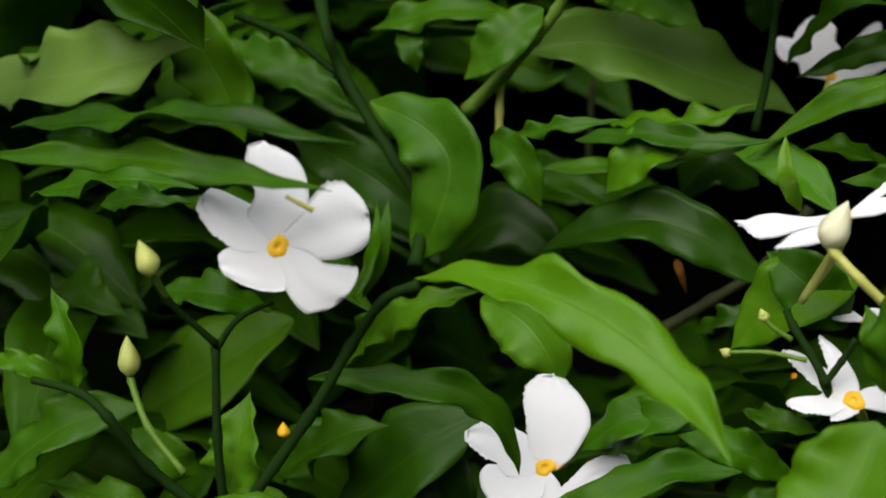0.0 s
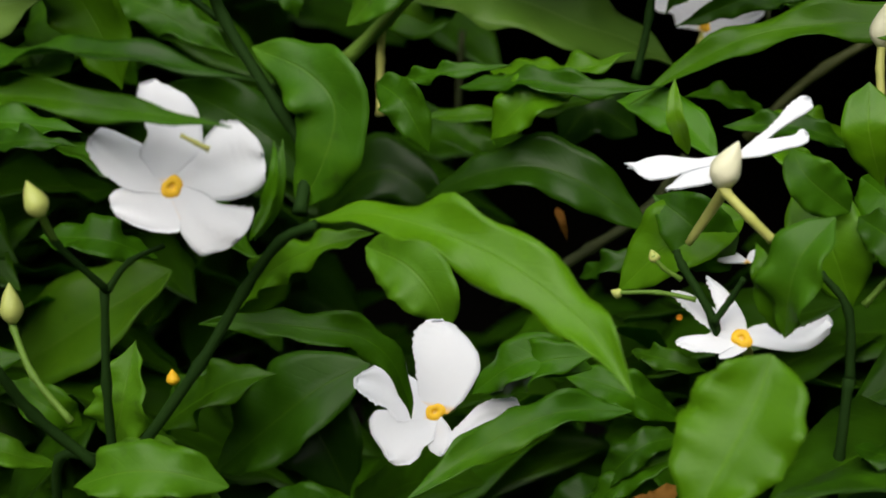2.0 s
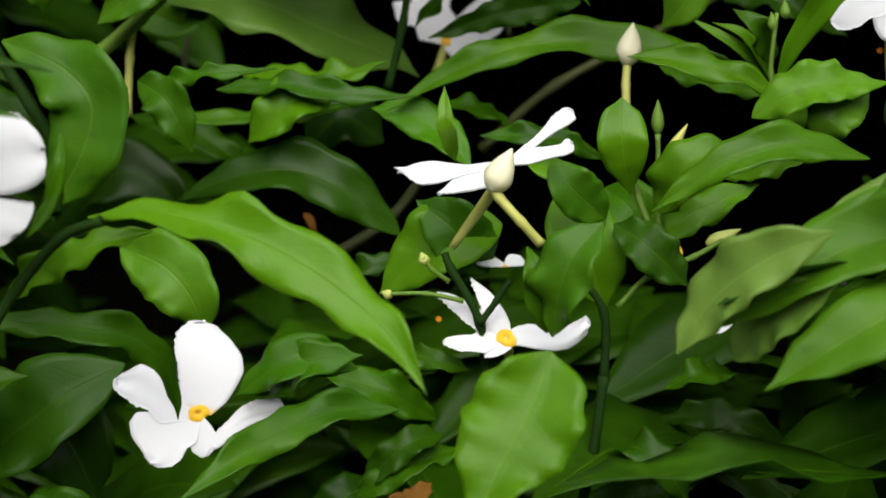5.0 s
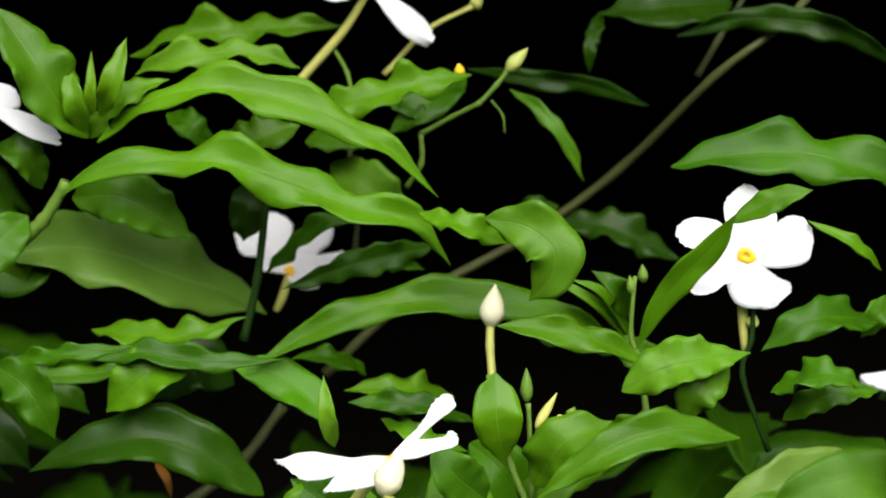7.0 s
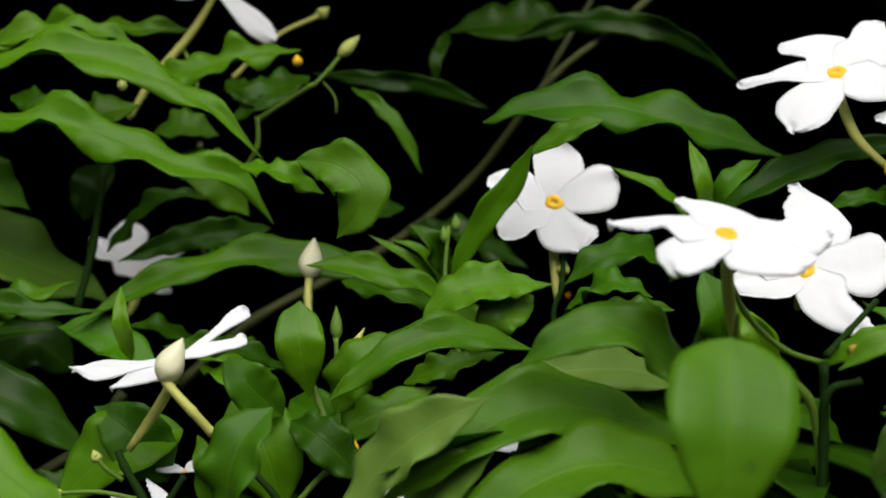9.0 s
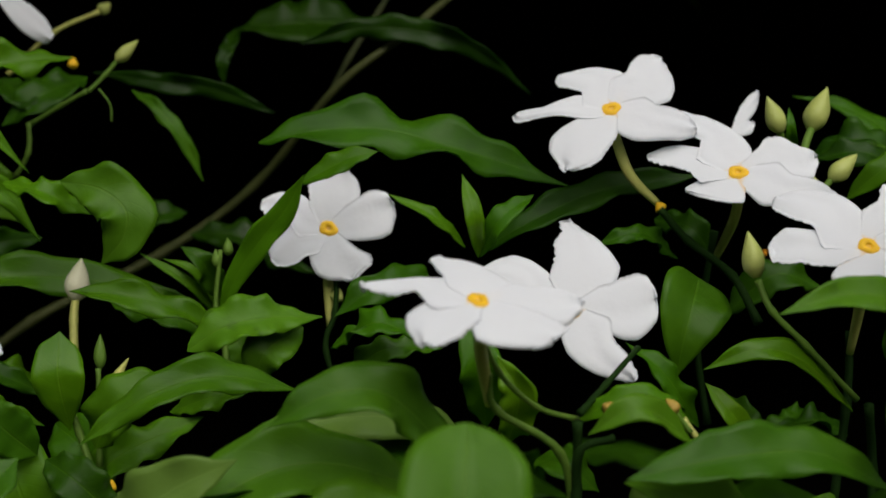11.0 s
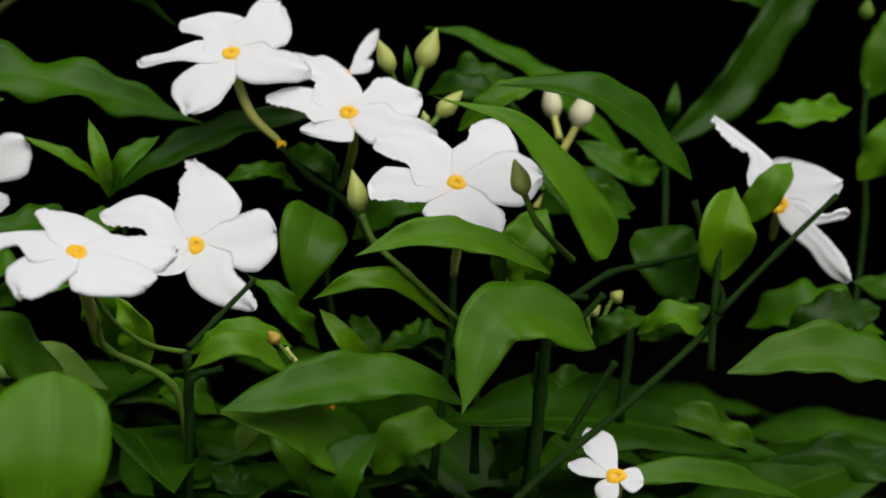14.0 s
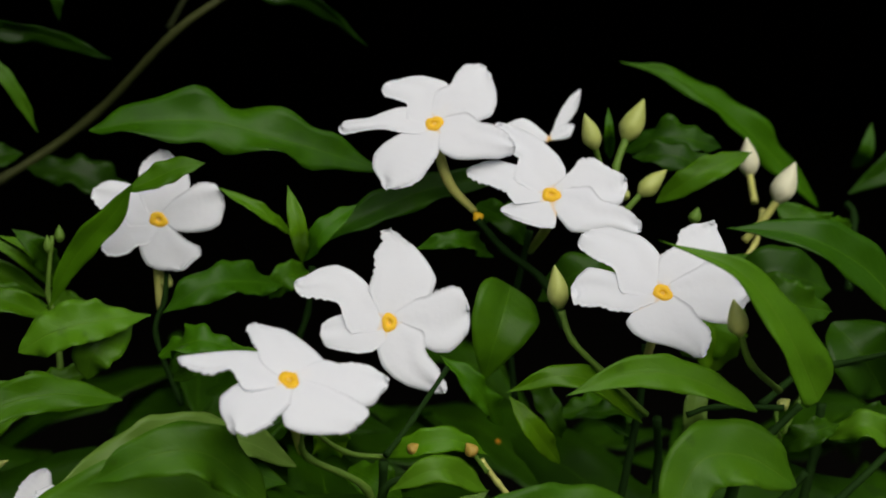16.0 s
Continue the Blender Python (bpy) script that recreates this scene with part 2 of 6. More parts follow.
def blade_mesh(points, width, normal, wave, fold, seed, rows=28, cols=8, blunt=0.0, twist=0.0):
    """A thin two-sided leaf blade along the curve through the points, with a folded midrib and a waved margin."""
    rnd = random.Random(seed)
    line = np.array(curve_points(points, 12))
    run = np.r_[0, np.cumsum(np.linalg.norm(np.diff(line, axis=0), axis=1))]
    s = np.linspace(0, 1, rows + 1)[:, None]
    line = np.stack([np.interp(s[:, 0] * run[-1], run, line[:, k]) for k in range(3)], 1)
    d = np.gradient(line, axis=0)
    d /= np.linalg.norm(d, axis=1)[:, None] + 1e-9
    n0 = np.array(normal, float)
    n = n0 - d * (d @ n0)[:, None]
    n /= np.linalg.norm(n, axis=1)[:, None] + 1e-9
    lean = rnd.uniform(-0.25, 0.25)
    turn = lean * (2 * s - 1) + radians(twist) * s * s * (3 - 2 * s)
    side = np.cross(d, n)
    side, n = side * np.cos(turn) + n * np.sin(turn), n * np.cos(turn) - side * np.sin(turn)
    p, q = rnd.uniform(0.75, 1.0) + blunt * 0.5, rnd.uniform(0.85, 1.1) - blunt * 0.5
    shape = s ** p * (1 - s) ** q
    shape = shape / shape.max()
    shape = np.maximum(shape * (1 - 0.35 * np.clip((s - 0.86) / 0.1, 0, 1)), 0.035 * (1 - s))
    k1, k2, f1, f2 = rnd.uniform(1.5, 2.8), rnd.uniform(3.2, 5.2), rnd.uniform(0, 6.28), rnd.uniform(0, 6.28)
    veins = rnd.uniform(8, 11)
    v = np.linspace(-1, 1, cols + 1)
    verts, uvs = [], []
    half = width / 2
    for layer in (0, 1):
        for i in range(rows + 1):
            for j, vv in enumerate(v):
                w, u = half * shape[i, 0] + 1e-6, s[i, 0]
                ph = f1 + (1.3 if vv > 0 else 0)
                edge = 1 + wave * abs(vv) * (0.06 * math.sin(k2 * 6.28 * u + f2 + 2 * (vv > 0)) + 0.035 * math.sin(k2 * 10.7 * u + f1 + 3 * (vv > 0)))
                up = w * (fold * abs(vv) + 0.26 * wave * min(1, 0.011 / w) * vv * vv * math.sin(k1 * 6.28 * u + ph)
                          + 0.20 * wave * min(1, 0.008 / w) * vv * vv * math.sin(k2 * 6.28 * u + f2) - 0.15 * fold * vv * vv)
                # the blade swells a little between its side veins
                up += min(w, 0.006) * 0.03 * math.sin(6.28 * (veins * u - 2.2 * abs(vv) * w / half)) * abs(vv) * (1 - abs(vv)) * 4
                verts.append(line[i] + side[i] * (w * vv * edge) + n[i] * (up - layer * 0.00035))
                uvs.append((vv * 0.5 + 0.5, u))
    faces, which = [], []
    c, off = cols + 1, (rows + 1) * (cols + 1)
    for i in range(rows):
        for j in range(cols):
            a = i * c + j
            faces.append((a, a + 1, a + c + 1, a + c))
            which.append(0)
            faces.append((off + a, off + a + c, off + a + c + 1, off + a + 1))
            which.append(1)
    for i in range(rows):
        for j, flip in ((0, 0), (cols, 1)):
            a = i * c + j
            f = (a, a + c, off + a + c, off + a)
            faces.append(f[::-1] if flip else f)
            which.append(0)
    return verts, faces, uvs, which


COUNT = [0]


def leaf(shrub, points, width, normal, tone="leaf", wave=1.0, blunt=0.0, fold=0.3, twist=0.0, label=""):
    """One leaf along its midrib's points, from the stalk to the tip."""
    COUNT[0] += 1
    span = sum((Vector(q) - Vector(p)).length for p, q in zip(points, points[1:]))
    wave *= min(1.7, max(0.3, 2.2 - 3.5 * width / span))
    verts, faces, uvs, which = blade_mesh(points, width, normal, wave, fold * (1 - 0.8 * min(1, max(0, blunt))), COUNT[0], blunt=blunt, twist=twist)
    label = label or {"pale": "grey-green leaf paled to stand for sheen", "deep": "leaf coloured dark to stand for shade", "dead": "withered orange-brown leaf", "young": "young yellow-green leaf", "dull": "older dull green leaf"}.get(tone, "")
    return part("leaf", verts, faces, [LEAVES[tone], LEAF_UNDER if tone != "dead" else DEAD_TOP], shrub, points[0], label, uvs, which)


def tube_mesh(line, radii, sides=8):
    verts, faces = [], []
    x = None
    for i, p in enumerate(line):
        d = (line[min(i + 1, len(line) - 1)] - line[max(i - 1, 0)]).normalized()
        x = (d.orthogonal() if x is None else x - d * x.dot(d)).normalized()
        y = d.cross(x)
        for k in range(sides):
            a = 6.28319 * k / sides
            verts.append(p + (x * math.cos(a) + y * math.sin(a)) * radii[i])
    for i in range(len(line) - 1):
        for k in range(sides):
            a, b = i * sides + k, i * sides + (k + 1) % sides
            faces.append((a, b, b + sides, a + sides))
    faces.append(tuple(range(sides))[::-1])
    faces.append(tuple(range(len(line) * sides - sides, len(line) * sides)))
    return verts, faces


def stem(shrub, pts, r0, r1, mat=None, name="stem", label=""):
    """A tapered shoot with slight swellings at its nodes."""
    line = curve_points(pts)
    n = len(line) - 1
    radii = [(r0 + (r1 - r0) * i / n) * (1 + (0.22 if i % 6 == 0 else 0) + 0.05 * math.sin(i * 2.3)) for i in range(n + 1)]
    verts, faces = tube_mesh(line, radii)
    return part(name, verts, faces, [mat or GREEN_STEM], shrub, line[0], label)


def bud(shrub, base, tip, width, stalk=(), mat=None, name="bud", label=""):
    """A closed bud, a twisted teardrop on its slender stalk."""
    b, t = Vector(base), Vector(tip)
    n = 14
    line = [b.lerp(t, i / n) for i in range(n + 1)]
    prof = [0.30, 0.55, 0.78, 0.92, 0.99, 1.0, 0.97, 0.91, 0.83, 0.73, 0.61, 0.48, 0.34, 0.2, 0.05]
    verts, faces = [], []
    d = (t - b).normalized()
    x = d.orthogonal().normalized()
    y = d.cross(x)
    sides = 15
    for i, p in enumerate(line):
        for k in range(sides):
            a = 6.28319 * k / sides + 0.12 * i
            r = width / 2 * prof[i] * (1 + 0.045 * math.sin(5 * (6.28319 * k / sides)))
            verts.append(p + (x * math.cos(a) + y * math.sin(a)) * r)
    for i in range(n):
        for k in range(sides):
            a, c = i * sides + k, i * sides + (k + 1) % sides
            faces.append((a, c, c + sides, a + sides))
    faces.append(tuple(range(sides))[::-1])
    faces.append(tuple(range(n * sides, n * sides + sides)))
    label = label or ("cream-white closed bud" if mat is None else "pale green closed bud")
    ob = part(name, verts, faces, [mat or BUD], shrub, b, label)
    if stalk:
        line = curve_points([b + d * 0.001] + [Vector(q) for q in stalk])
        r = [width * 0.16 + (0.0002 if i % 6 == 0 else 0) for i in range(len(line))]
        verts, faces = tube_mesh(line, r)
        part("stalk", verts, faces, [TUBE if mat is None else GREEN_STEM], ob, b)
    return ob


STATIONS = (0.0, 0.16, 0.34, 0.52, 0.70, 0.86, 0.95)


def petal_mesh(centre, e1, e2, n, length, angle, low, high, seed, cup, reflex):
    """An oblique petal: its length and way in the flower's plane, and how far its two margins lie from the middle line
    at the stations, as shares of the length. One margin is rounded, the other finely frayed."""
    rnd = random.Random(seed)
    rows, cols = 40, 12
    a = radians(angle)
    A, B = (e1 * math.cos(a) + e2 * math.sin(a)) * length, (e2 * math.cos(a) - e1 * math.sin(a)) * length
    f1, f2, f3, fray = rnd.uniform(0, 6.28), rnd.uniform(0, 6.28), rnd.uniform(0, 6.28), rnd.uniform(0.3, 0.9)
    fine = np.linspace(0, 0.95, 60)
    soft = np.array([1, 2, 3, 2, 1]) / 9
    sides = []
    for margin in (low, high):
        w = np.interp(fine, STATIONS, (0.5 * margin[0],) + tuple(margin))
        for _ in range(2):
            w = np.convolve(np.pad(w, 2, mode="reflect", reflect_type="odd"), soft, "valid")
        sides.append(w)
    verts, uvs = [], []
    for layer in (0, 1):
        for i in range(rows + 1):
            u = math.sin(1.5708 * i / rows)
            close = math.sqrt(max(0.0, 1 - (max(0, u - 0.95) / 0.05) ** 2))
            lo, hi = (float(np.interp(min(u, 0.95), fine, w)) for w in sides)
            middle = (lo + hi) / 2
            hi += fray * (0.012 * math.sin(47 * u + f3) * math.sin(19 * u + f1) + 0.010 * math.sin(83 * u + f2)) * min(1, 3 * u)
            lo, hi = middle + (lo - middle) * close, middle + (hi - middle) * close
            for j in range(cols + 1):
                v = 2 * j / cols - 1
                across = (lo + hi) / 2 + v * (hi - lo) / 2
                along = u + (0.018 * math.sin(5 * v + f1) + 0.008 * math.sin(13 * v + f3)) * u ** 4
                z = length * (cup * u * (1 - u) * 1.2 - reflex * u * u * u + 0.05 * u * (1 - 0.3 * u) * v
                              - 0.05 * u * max(0, abs(v) - 0.55) ** 2 * 4 + 0.022 * u ** 3 * math.sin(4.5 * v + f2)
                              + 0.006 * u * math.sin(7 * v + f1 + 3 * u) - 0.02 * (1 - v * v) * u)
                verts.append(centre + A * along + B * across + n * (z - layer * 0.0004))
                uvs.append((v * 0.5 + 0.5, u))
    faces = []
    c, off = cols + 1, (rows + 1) * (cols + 1)
    for i in range(rows):
        for j in range(cols):
            a = i * c + j
            faces += [(a, a + 1, a + c + 1, a + c), (off + a, off + a + c, off + a + c + 1, off + a + 1)]
        for j in (0, cols):
            a = i * c + j
            faces.append((a, a + c, off + a + c, off + a))
    for j in range(cols):
        a = rows * c + j
        faces.append((a, a + 1, off + a + 1, off + a))
    return verts, faces, uvs


def flower(shrub, centre, normal, level, petals, tube=(), cup=0.08, reflex=0.035, throat=0.0026, label=""):
    """A five-petalled pinwheel flower: petals, an orange throat and the slender tube that carries it."""
    COUNT[0] += 1
    c, n = Vector(centre), Vector(normal).normalized()
    e1 = Vector(level)
    e1 = (e1 - n * e1.dot(n)).normalized()
    e2 = n.cross(e1)
    ob = new("flower")
    ob.empty_display_size = 0.01
    ob.parent = shrub
    ob.location = c - shrub.location
    tagged(ob, label or "white five-petalled pinwheel flower")
    for k, (length, angle, low, high) in enumerate(petals):
        verts, faces, uvs = petal_mesh(c, e1, e2, n, length, angle, low, high, COUNT[0] * 10 + k, cup, reflex)
        part("petal", verts, faces, [PETAL], ob, c, "", uvs)
    # star-shaped throat round a sunken eye
    verts, faces = [], []
    for r, z in ((0.16, -0.0008), (0.30, -0.0001), (0.55, 0.0), (0.8, -0.0001), (1.0, -0.0006)):
        for k in range(20):
            a = 6.28319 * k / 20
            rr = throat * r * (1 + 0.05 * r * math.cos(5 * a + 0.4 + COUNT[0]) + 0.13 * math.cos(2 * a + COUNT[0]) + 0.06 * math.cos(3 * a + 2 * COUNT[0]))
            verts.append(c + (e1 * math.cos(a) + e2 * math.sin(a)) * rr + n * (z + 0.0006))
    for i in range(4):
        for k in range(20):
            a, b = i * 20 + k, i * 20 + (k + 1) % 20
            faces.append((a, b, b + 20, a + 20))
    if throat:
        eye = part("throat", verts, faces, [THROAT], ob, c, "orange-yellow throat")
        ring = [c + (e1 * math.cos(0.5236 * k) + e2 * math.sin(0.5236 * k)) * throat * 0.34 * r + n * z for r, z in ((1.0, 0.0003), (0.5, -0.0002)) for k in range(12)]
        part("pore", ring, [(k, (k + 1) % 12, 12 + (k + 1) % 12, 12 + k) for k in range(12)] + [tuple(range(12, 24))], [PORE], eye, c, "dark orange pore")
    if tube:
        line = curve_points([c - n * 0.0010] + [Vector(q) for q in tube])
        k = len(line) - 1
        verts, faces = tube_mesh(line, [0.0010 + 0.0005 * math.sin(3.1 * i / k) for i in range(k + 1)])
        part("tube", verts, faces, [TUBE], ob, c, "yellow-green corolla tube")
    return ob


def shrub_at(x, y, label):
    ob = new("jasmine_shrub")
    ob.location = (x, y, 0)
    bpy.context.view_layer.update()
    return tagged(ob, label, "shrub", "row of jasmine shrubs")


# ---- setting ----
def slab(name, lo, hi, mat, label, category):
    (x0, y0, z0), (x1, y1, z1) = lo, hi
    bm = bmesh.new()
    bmesh.ops.create_cube(bm, size=1)
    for v in bm.verts:
        v.co = ((x0 + x1) / 2 + v.co.x * (x1 - x0), (y0 + y1) / 2 + v.co.y * (y1 - y0), (z0 + z1) / 2 + v.co.z * (z1 - z0))
    bmesh.ops.bevel(bm, geom=bm.edges[:], offset=0.01, segments=2, affect="EDGES")
    me = bpy.data.meshes.new(name)
    bm.to_mesh(me)
    bm.free()
    me.materials.append(mat)
    return tagged(new(name, me), label, category, kind="structure")


def ground_sheet():
    bm = bmesh.new()
    bmesh.ops.create_grid(bm, x_segments=90, y_segments=90, size=1)
    for v in bm.verts:
        x, y = v.co.x, v.co.y
        v.co.x, v.co.y = math.copysign(abs(x) ** 3, x) * 60 + 0.2, math.copysign(abs(y) ** 3, y) * 60
        v.co.z = 0.03 * noise.noise(Vector((v.co.x * 3, v.co.y * 3, 0))) if abs(v.co.x) < 6 and abs(v.co.y) < 6 else 0
    me = bpy.data.meshes.new("ground")
    bm.to_mesh(me)
    bm.free()
    me.materials.append(SOIL)
    me.polygons.foreach_set("use_smooth", [True] * len(me.polygons))
    return tagged(new("ground", me), "dark damp garden soil under the shrubs", "ground", kind="structure")


ground_sheet()
slab("wall_north", (-3.0, 2.40, -0.1), (3.6, 2.60, 2.6), SHADE_BLACK, "wall behind the shrubs, coloured near black for shade", "wall")
# sides, roof and beam are unseen, added to block light from the wall
slab("wall_west", (-3.2, 0.60, -0.1), (-3.003, 2.60, 2.6), SHADE_BLACK, "unseen side wall added to darken the background", "wall")
slab("wall_east", (3.603, 0.60, -0.1), (3.8, 2.60, 2.6), SHADE_BLACK, "unseen side wall added to darken the background", "wall")
slab("roof", (-3.2, 0.60, 2.603), (3.8, 2.60, 2.75), SHADE_BLACK, "unseen roof added to keep sky light off the wall", "roof")
slab("beam", (-3.0, 0.60, 1.36), (3.6, 0.75, 2.60), SHADE_BLACK, "unseen beam added to block light onto the wall", "beam")
# unseen screen behind the camera, added to cut off low sky light
slab("backdrop", (-9.0, -5.5, -0.1), (9.0, -5.0, 2.6), BLOCKER, "unseen dark screen added to block low light", "hedge")

LEFT = shrub_at(-0.02, 0.03, "jasmine shrub with dark stems and white pinwheel flowers")
MIDDLE = shrub_at(0.16, 0.08, "jasmine shrub with long wavy leaves, buds and few flowers")
RIGHT = shrub_at(0.33, 0.04, "jasmine shrub with a bright cluster of white flowers")

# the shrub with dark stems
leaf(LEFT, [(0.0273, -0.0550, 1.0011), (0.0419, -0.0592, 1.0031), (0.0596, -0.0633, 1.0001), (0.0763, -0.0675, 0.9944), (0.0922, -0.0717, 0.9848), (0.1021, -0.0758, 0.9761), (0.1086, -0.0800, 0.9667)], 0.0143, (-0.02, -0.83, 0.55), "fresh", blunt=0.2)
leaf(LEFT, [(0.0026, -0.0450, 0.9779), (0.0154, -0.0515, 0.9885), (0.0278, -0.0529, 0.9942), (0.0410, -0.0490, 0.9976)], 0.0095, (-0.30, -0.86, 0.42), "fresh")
leaf(LEFT, [(-0.0052, -0.0500, 0.9749), (0.0073, -0.0450, 0.9747), (0.0217, -0.0400, 0.9728), (0.0317, -0.0350, 0.9700), (0.0371, -0.0300, 0.9640), (0.0390, -0.0250, 0.9551), (0.0389, -0.0200, 0.9464)], 0.0088, (0.66, -0.69, 0.30), "leaf")
leaf(LEFT, [(-0.0249, 0.0300, 1.0439), (-0.0061, 0.0248, 1.0367), (0.0037, 0.0220, 1.0261), (-0.0001, 0.0228, 1.0116), (-0.0103, 0.0260, 0.9960)], 0.0235, (0.06, -0.99, 0.10), "dull", blunt=0.3)
leaf(LEFT, [(0.0097, 0.0850, 1.0684), (0.0077, 0.0770, 1.0583), (0.0041, 0.0810, 1.0451)], 0.0222, (-0.03, -0.98, 0.18), "dull")
leaf(LEFT, [(-0.0117, 0.1100, 1.0217), (0.0070, 0.1035, 1.0187), (0.0210, 0.1021, 1.0116), (0.0291, 0.1060, 1.0044)], 0.0124, (0.12, -0.86, 0.49), "leaf")
leaf(LEFT, [(0.0867, 0.0550, 0.9882), (0.0732, 0.0498, 0.9999), (0.0565, 0.0470, 1.0072), (0.0377, 0.0478, 1.0050), (0.0197, 0.0510, 0.9973)], 0.0176, (0.12, -0.84, 0.53), "deep", wave=0.7)
leaf(LEFT, [(0.1340, -0.0300, 0.9719), (0.1356, -0.0365, 0.9831), (0.1387, -0.0379, 0.9922), (0.1458, -0.0340, 1.0003)], 0.0155, (-0.52, -0.85, 0.10), "dull")
leaf(LEFT, [(0.1327, -0.0250, 0.9718), (0.1306, -0.0315, 0.9823), (0.1295, -0.0329, 0.9890), (0.1275, -0.0290, 0.9937)], 0.0066, (0.11, -0.98, -0.15), "fresh")
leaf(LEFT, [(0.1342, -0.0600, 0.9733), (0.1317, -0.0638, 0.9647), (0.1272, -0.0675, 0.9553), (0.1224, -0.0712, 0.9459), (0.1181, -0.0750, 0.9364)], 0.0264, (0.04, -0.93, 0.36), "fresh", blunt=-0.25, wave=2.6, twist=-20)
leaf(LEFT, [(0.0943, -0.0100, 0.9487), (0.0791, -0.0187, 0.9499), (0.0668, -0.0275, 0.9460), (0.0562, -0.0363, 0.9398), (0.0447, -0.0450, 0.9316)], 0.0107, (0.27, -0.70, 0.66), "dull")
leaf(LEFT, [(0.0821, 0.0000, 0.9574), (0.0705, -0.0065, 0.9612), (0.0617, -0.0079, 0.9585), (0.0504, -0.0040, 0.9501)], 0.0125, (-0.02, -0.84, 0.54), "leaf")
leaf(LEFT, [(0.0925, 0.0000, 0.9622), (0.1037, -0.0080, 0.9616), (0.1125, -0.0040, 0.9583)], 0.0063, (-0.06, -0.83, 0.55), "leaf")
leaf(LEFT, [(0.0128, 0.0200, 0.9533), (-0.0013, 0.0135, 0.9459), (-0.0171, 0.0121, 0.9340), (-0.0359, 0.0160, 0.9189)], 0.0285, (-0.21, -0.89, 0.41), "deep")
leaf(LEFT, [(-0.0246, 0.0300, 0.9469), (-0.0054, 0.0220, 0.9323), (0.0030, 0.0260, 0.9113)], 0.0290, (0.08, -0.98, 0.18), "deep")
leaf(LEFT, [(0.0060, -0.0600, 0.9372), (-0.0047, -0.0665, 0.9416), (-0.0176, -0.0679, 0.9415), (-0.0341, -0.0640, 0.9360)], 0.0148, (0.07, -0.84, 0.54), "dull")
leaf(LEFT, [(-0.0422, -0.0300, 0.9377), (-0.0347, -0.0380, 0.9505), (-0.0319, -0.0340, 0.9675)], 0.0168, (-0.13, -0.99, -0.09), "dull", wave=1.6)
leaf(LEFT, [(-0.0547, -0.0500, 0.9657), (-0.0689, -0.0565, 0.9632), (-0.0850, -0.0579, 0.9547), (-0.1064, -0.0540, 0.9399)], 0.0165, (-0.17, -0.87, 0.47), "fresh")
leaf(LEFT, [(-0.0693, -0.0900, 1.0331), (-0.0430, -0.0920, 1.0327), (-0.0198, -0.0940, 1.0314), (0.0019, -0.0960, 1.0284), (0.0170, -0.0980, 1.0264), (0.0297, -0.1000, 1.0245)], 0.0077, (-0.04, -0.84, 0.54), "fresh")
leaf(LEFT, [(-0.0653, -0.0500, 1.0188), (-0.0469, -0.0580, 1.0209), (-0.0341, -0.0540, 1.0192)], 0.0069, (-0.11, -0.83, 0.54), "leaf")
leaf(LEFT, [(-0.0692, -0.0600, 0.9693), (-0.0640, -0.0680, 0.9843), (-0.0718, -0.0640, 0.9984)], 0.0091, (0.04, -0.99, -0.13), "leaf")
leaf(LEFT, [(-0.0737, -0.0550, 0.9697), (-0.0794, -0.0630, 0.9768), (-0.0974, -0.0590, 0.9791)], 0.0066, (0.32, -0.84, 0.45), "fresh")
leaf(LEFT, [(-0.1678, 0.0200, 1.0540), (-0.1360, 0.0148, 1.0546), (-0.1079, 0.0120, 1.0567), (-0.0854, 0.0128, 1.0604), (-0.0696, 0.0160, 1.0647)], 0.0274, (-0.09, -0.84, 0.53), "pale")
leaf(LEFT, [(-0.0960, 0.0300, 1.0780), (-0.0810, 0.0235, 1.0648), (-0.0708, 0.0221, 1.0506), (-0.0662, 0.0260, 1.0325)], 0.0214, (0.09, -0.99, 0.15), "fresh")
leaf(LEFT, [(-0.0879, 0.0500, 1.0659), (-0.0659, 0.0435, 1.0579), (-0.0494, 0.0421, 1.0499), (-0.0379, 0.0460, 1.0416)], 0.0138, (0.16, -0.87, 0.47), "dull")
leaf(LEFT, [(-0.0652, 0.0500, 0.9748), (-0.0874, 0.0435, 0.9612), (-0.1045, 0.0421, 0.9513), (-0.1270, 0.0460, 0.9389)], 0.0352, (-0.20, -0.88, 0.44), "dull")
leaf(LEFT, [(-0.0681, 0.0600, 1.0341), (-0.0444, 0.0535, 1.0247), (-0.0282, 0.0521, 1.0148), (-0.0130, 0.0560, 0.9976)], 0.0213, (0.08, -0.97, 0.23), "deep")
leaf(LEFT, [(-0.0517, -0.0300, 0.9432), (-0.0574, -0.0380, 0.9498), (-0.0706, -0.0340, 0.9556)], 0.0113, (0.40, -0.85, 0.34), "fresh")
leaf(LEFT, [(0.0204, 0.0850, 1.0651), (0.0118, 0.0770, 1.0532), (-0.0030, 0.0810, 1.0589)], 0.0177, (0.08, -0.95, 0.30), "dull")
leaf(LEFT, [(0.0073, 0.0700, 1.0699), (-0.0112, 0.0620, 1.0723), (-0.0419, 0.0660, 1.0675)], 0.0123, (0.04, -0.84, 0.54), "leaf")
leaf(LEFT, [(-0.0347, 0.1000, 0.9856), (-0.0148, 0.0935, 1.0018), (-0.0001, 0.0921, 1.0019), (0.0120, 0.0960, 0.9885)], 0.0235, (-0.11, -0.84, 0.54), "deep")
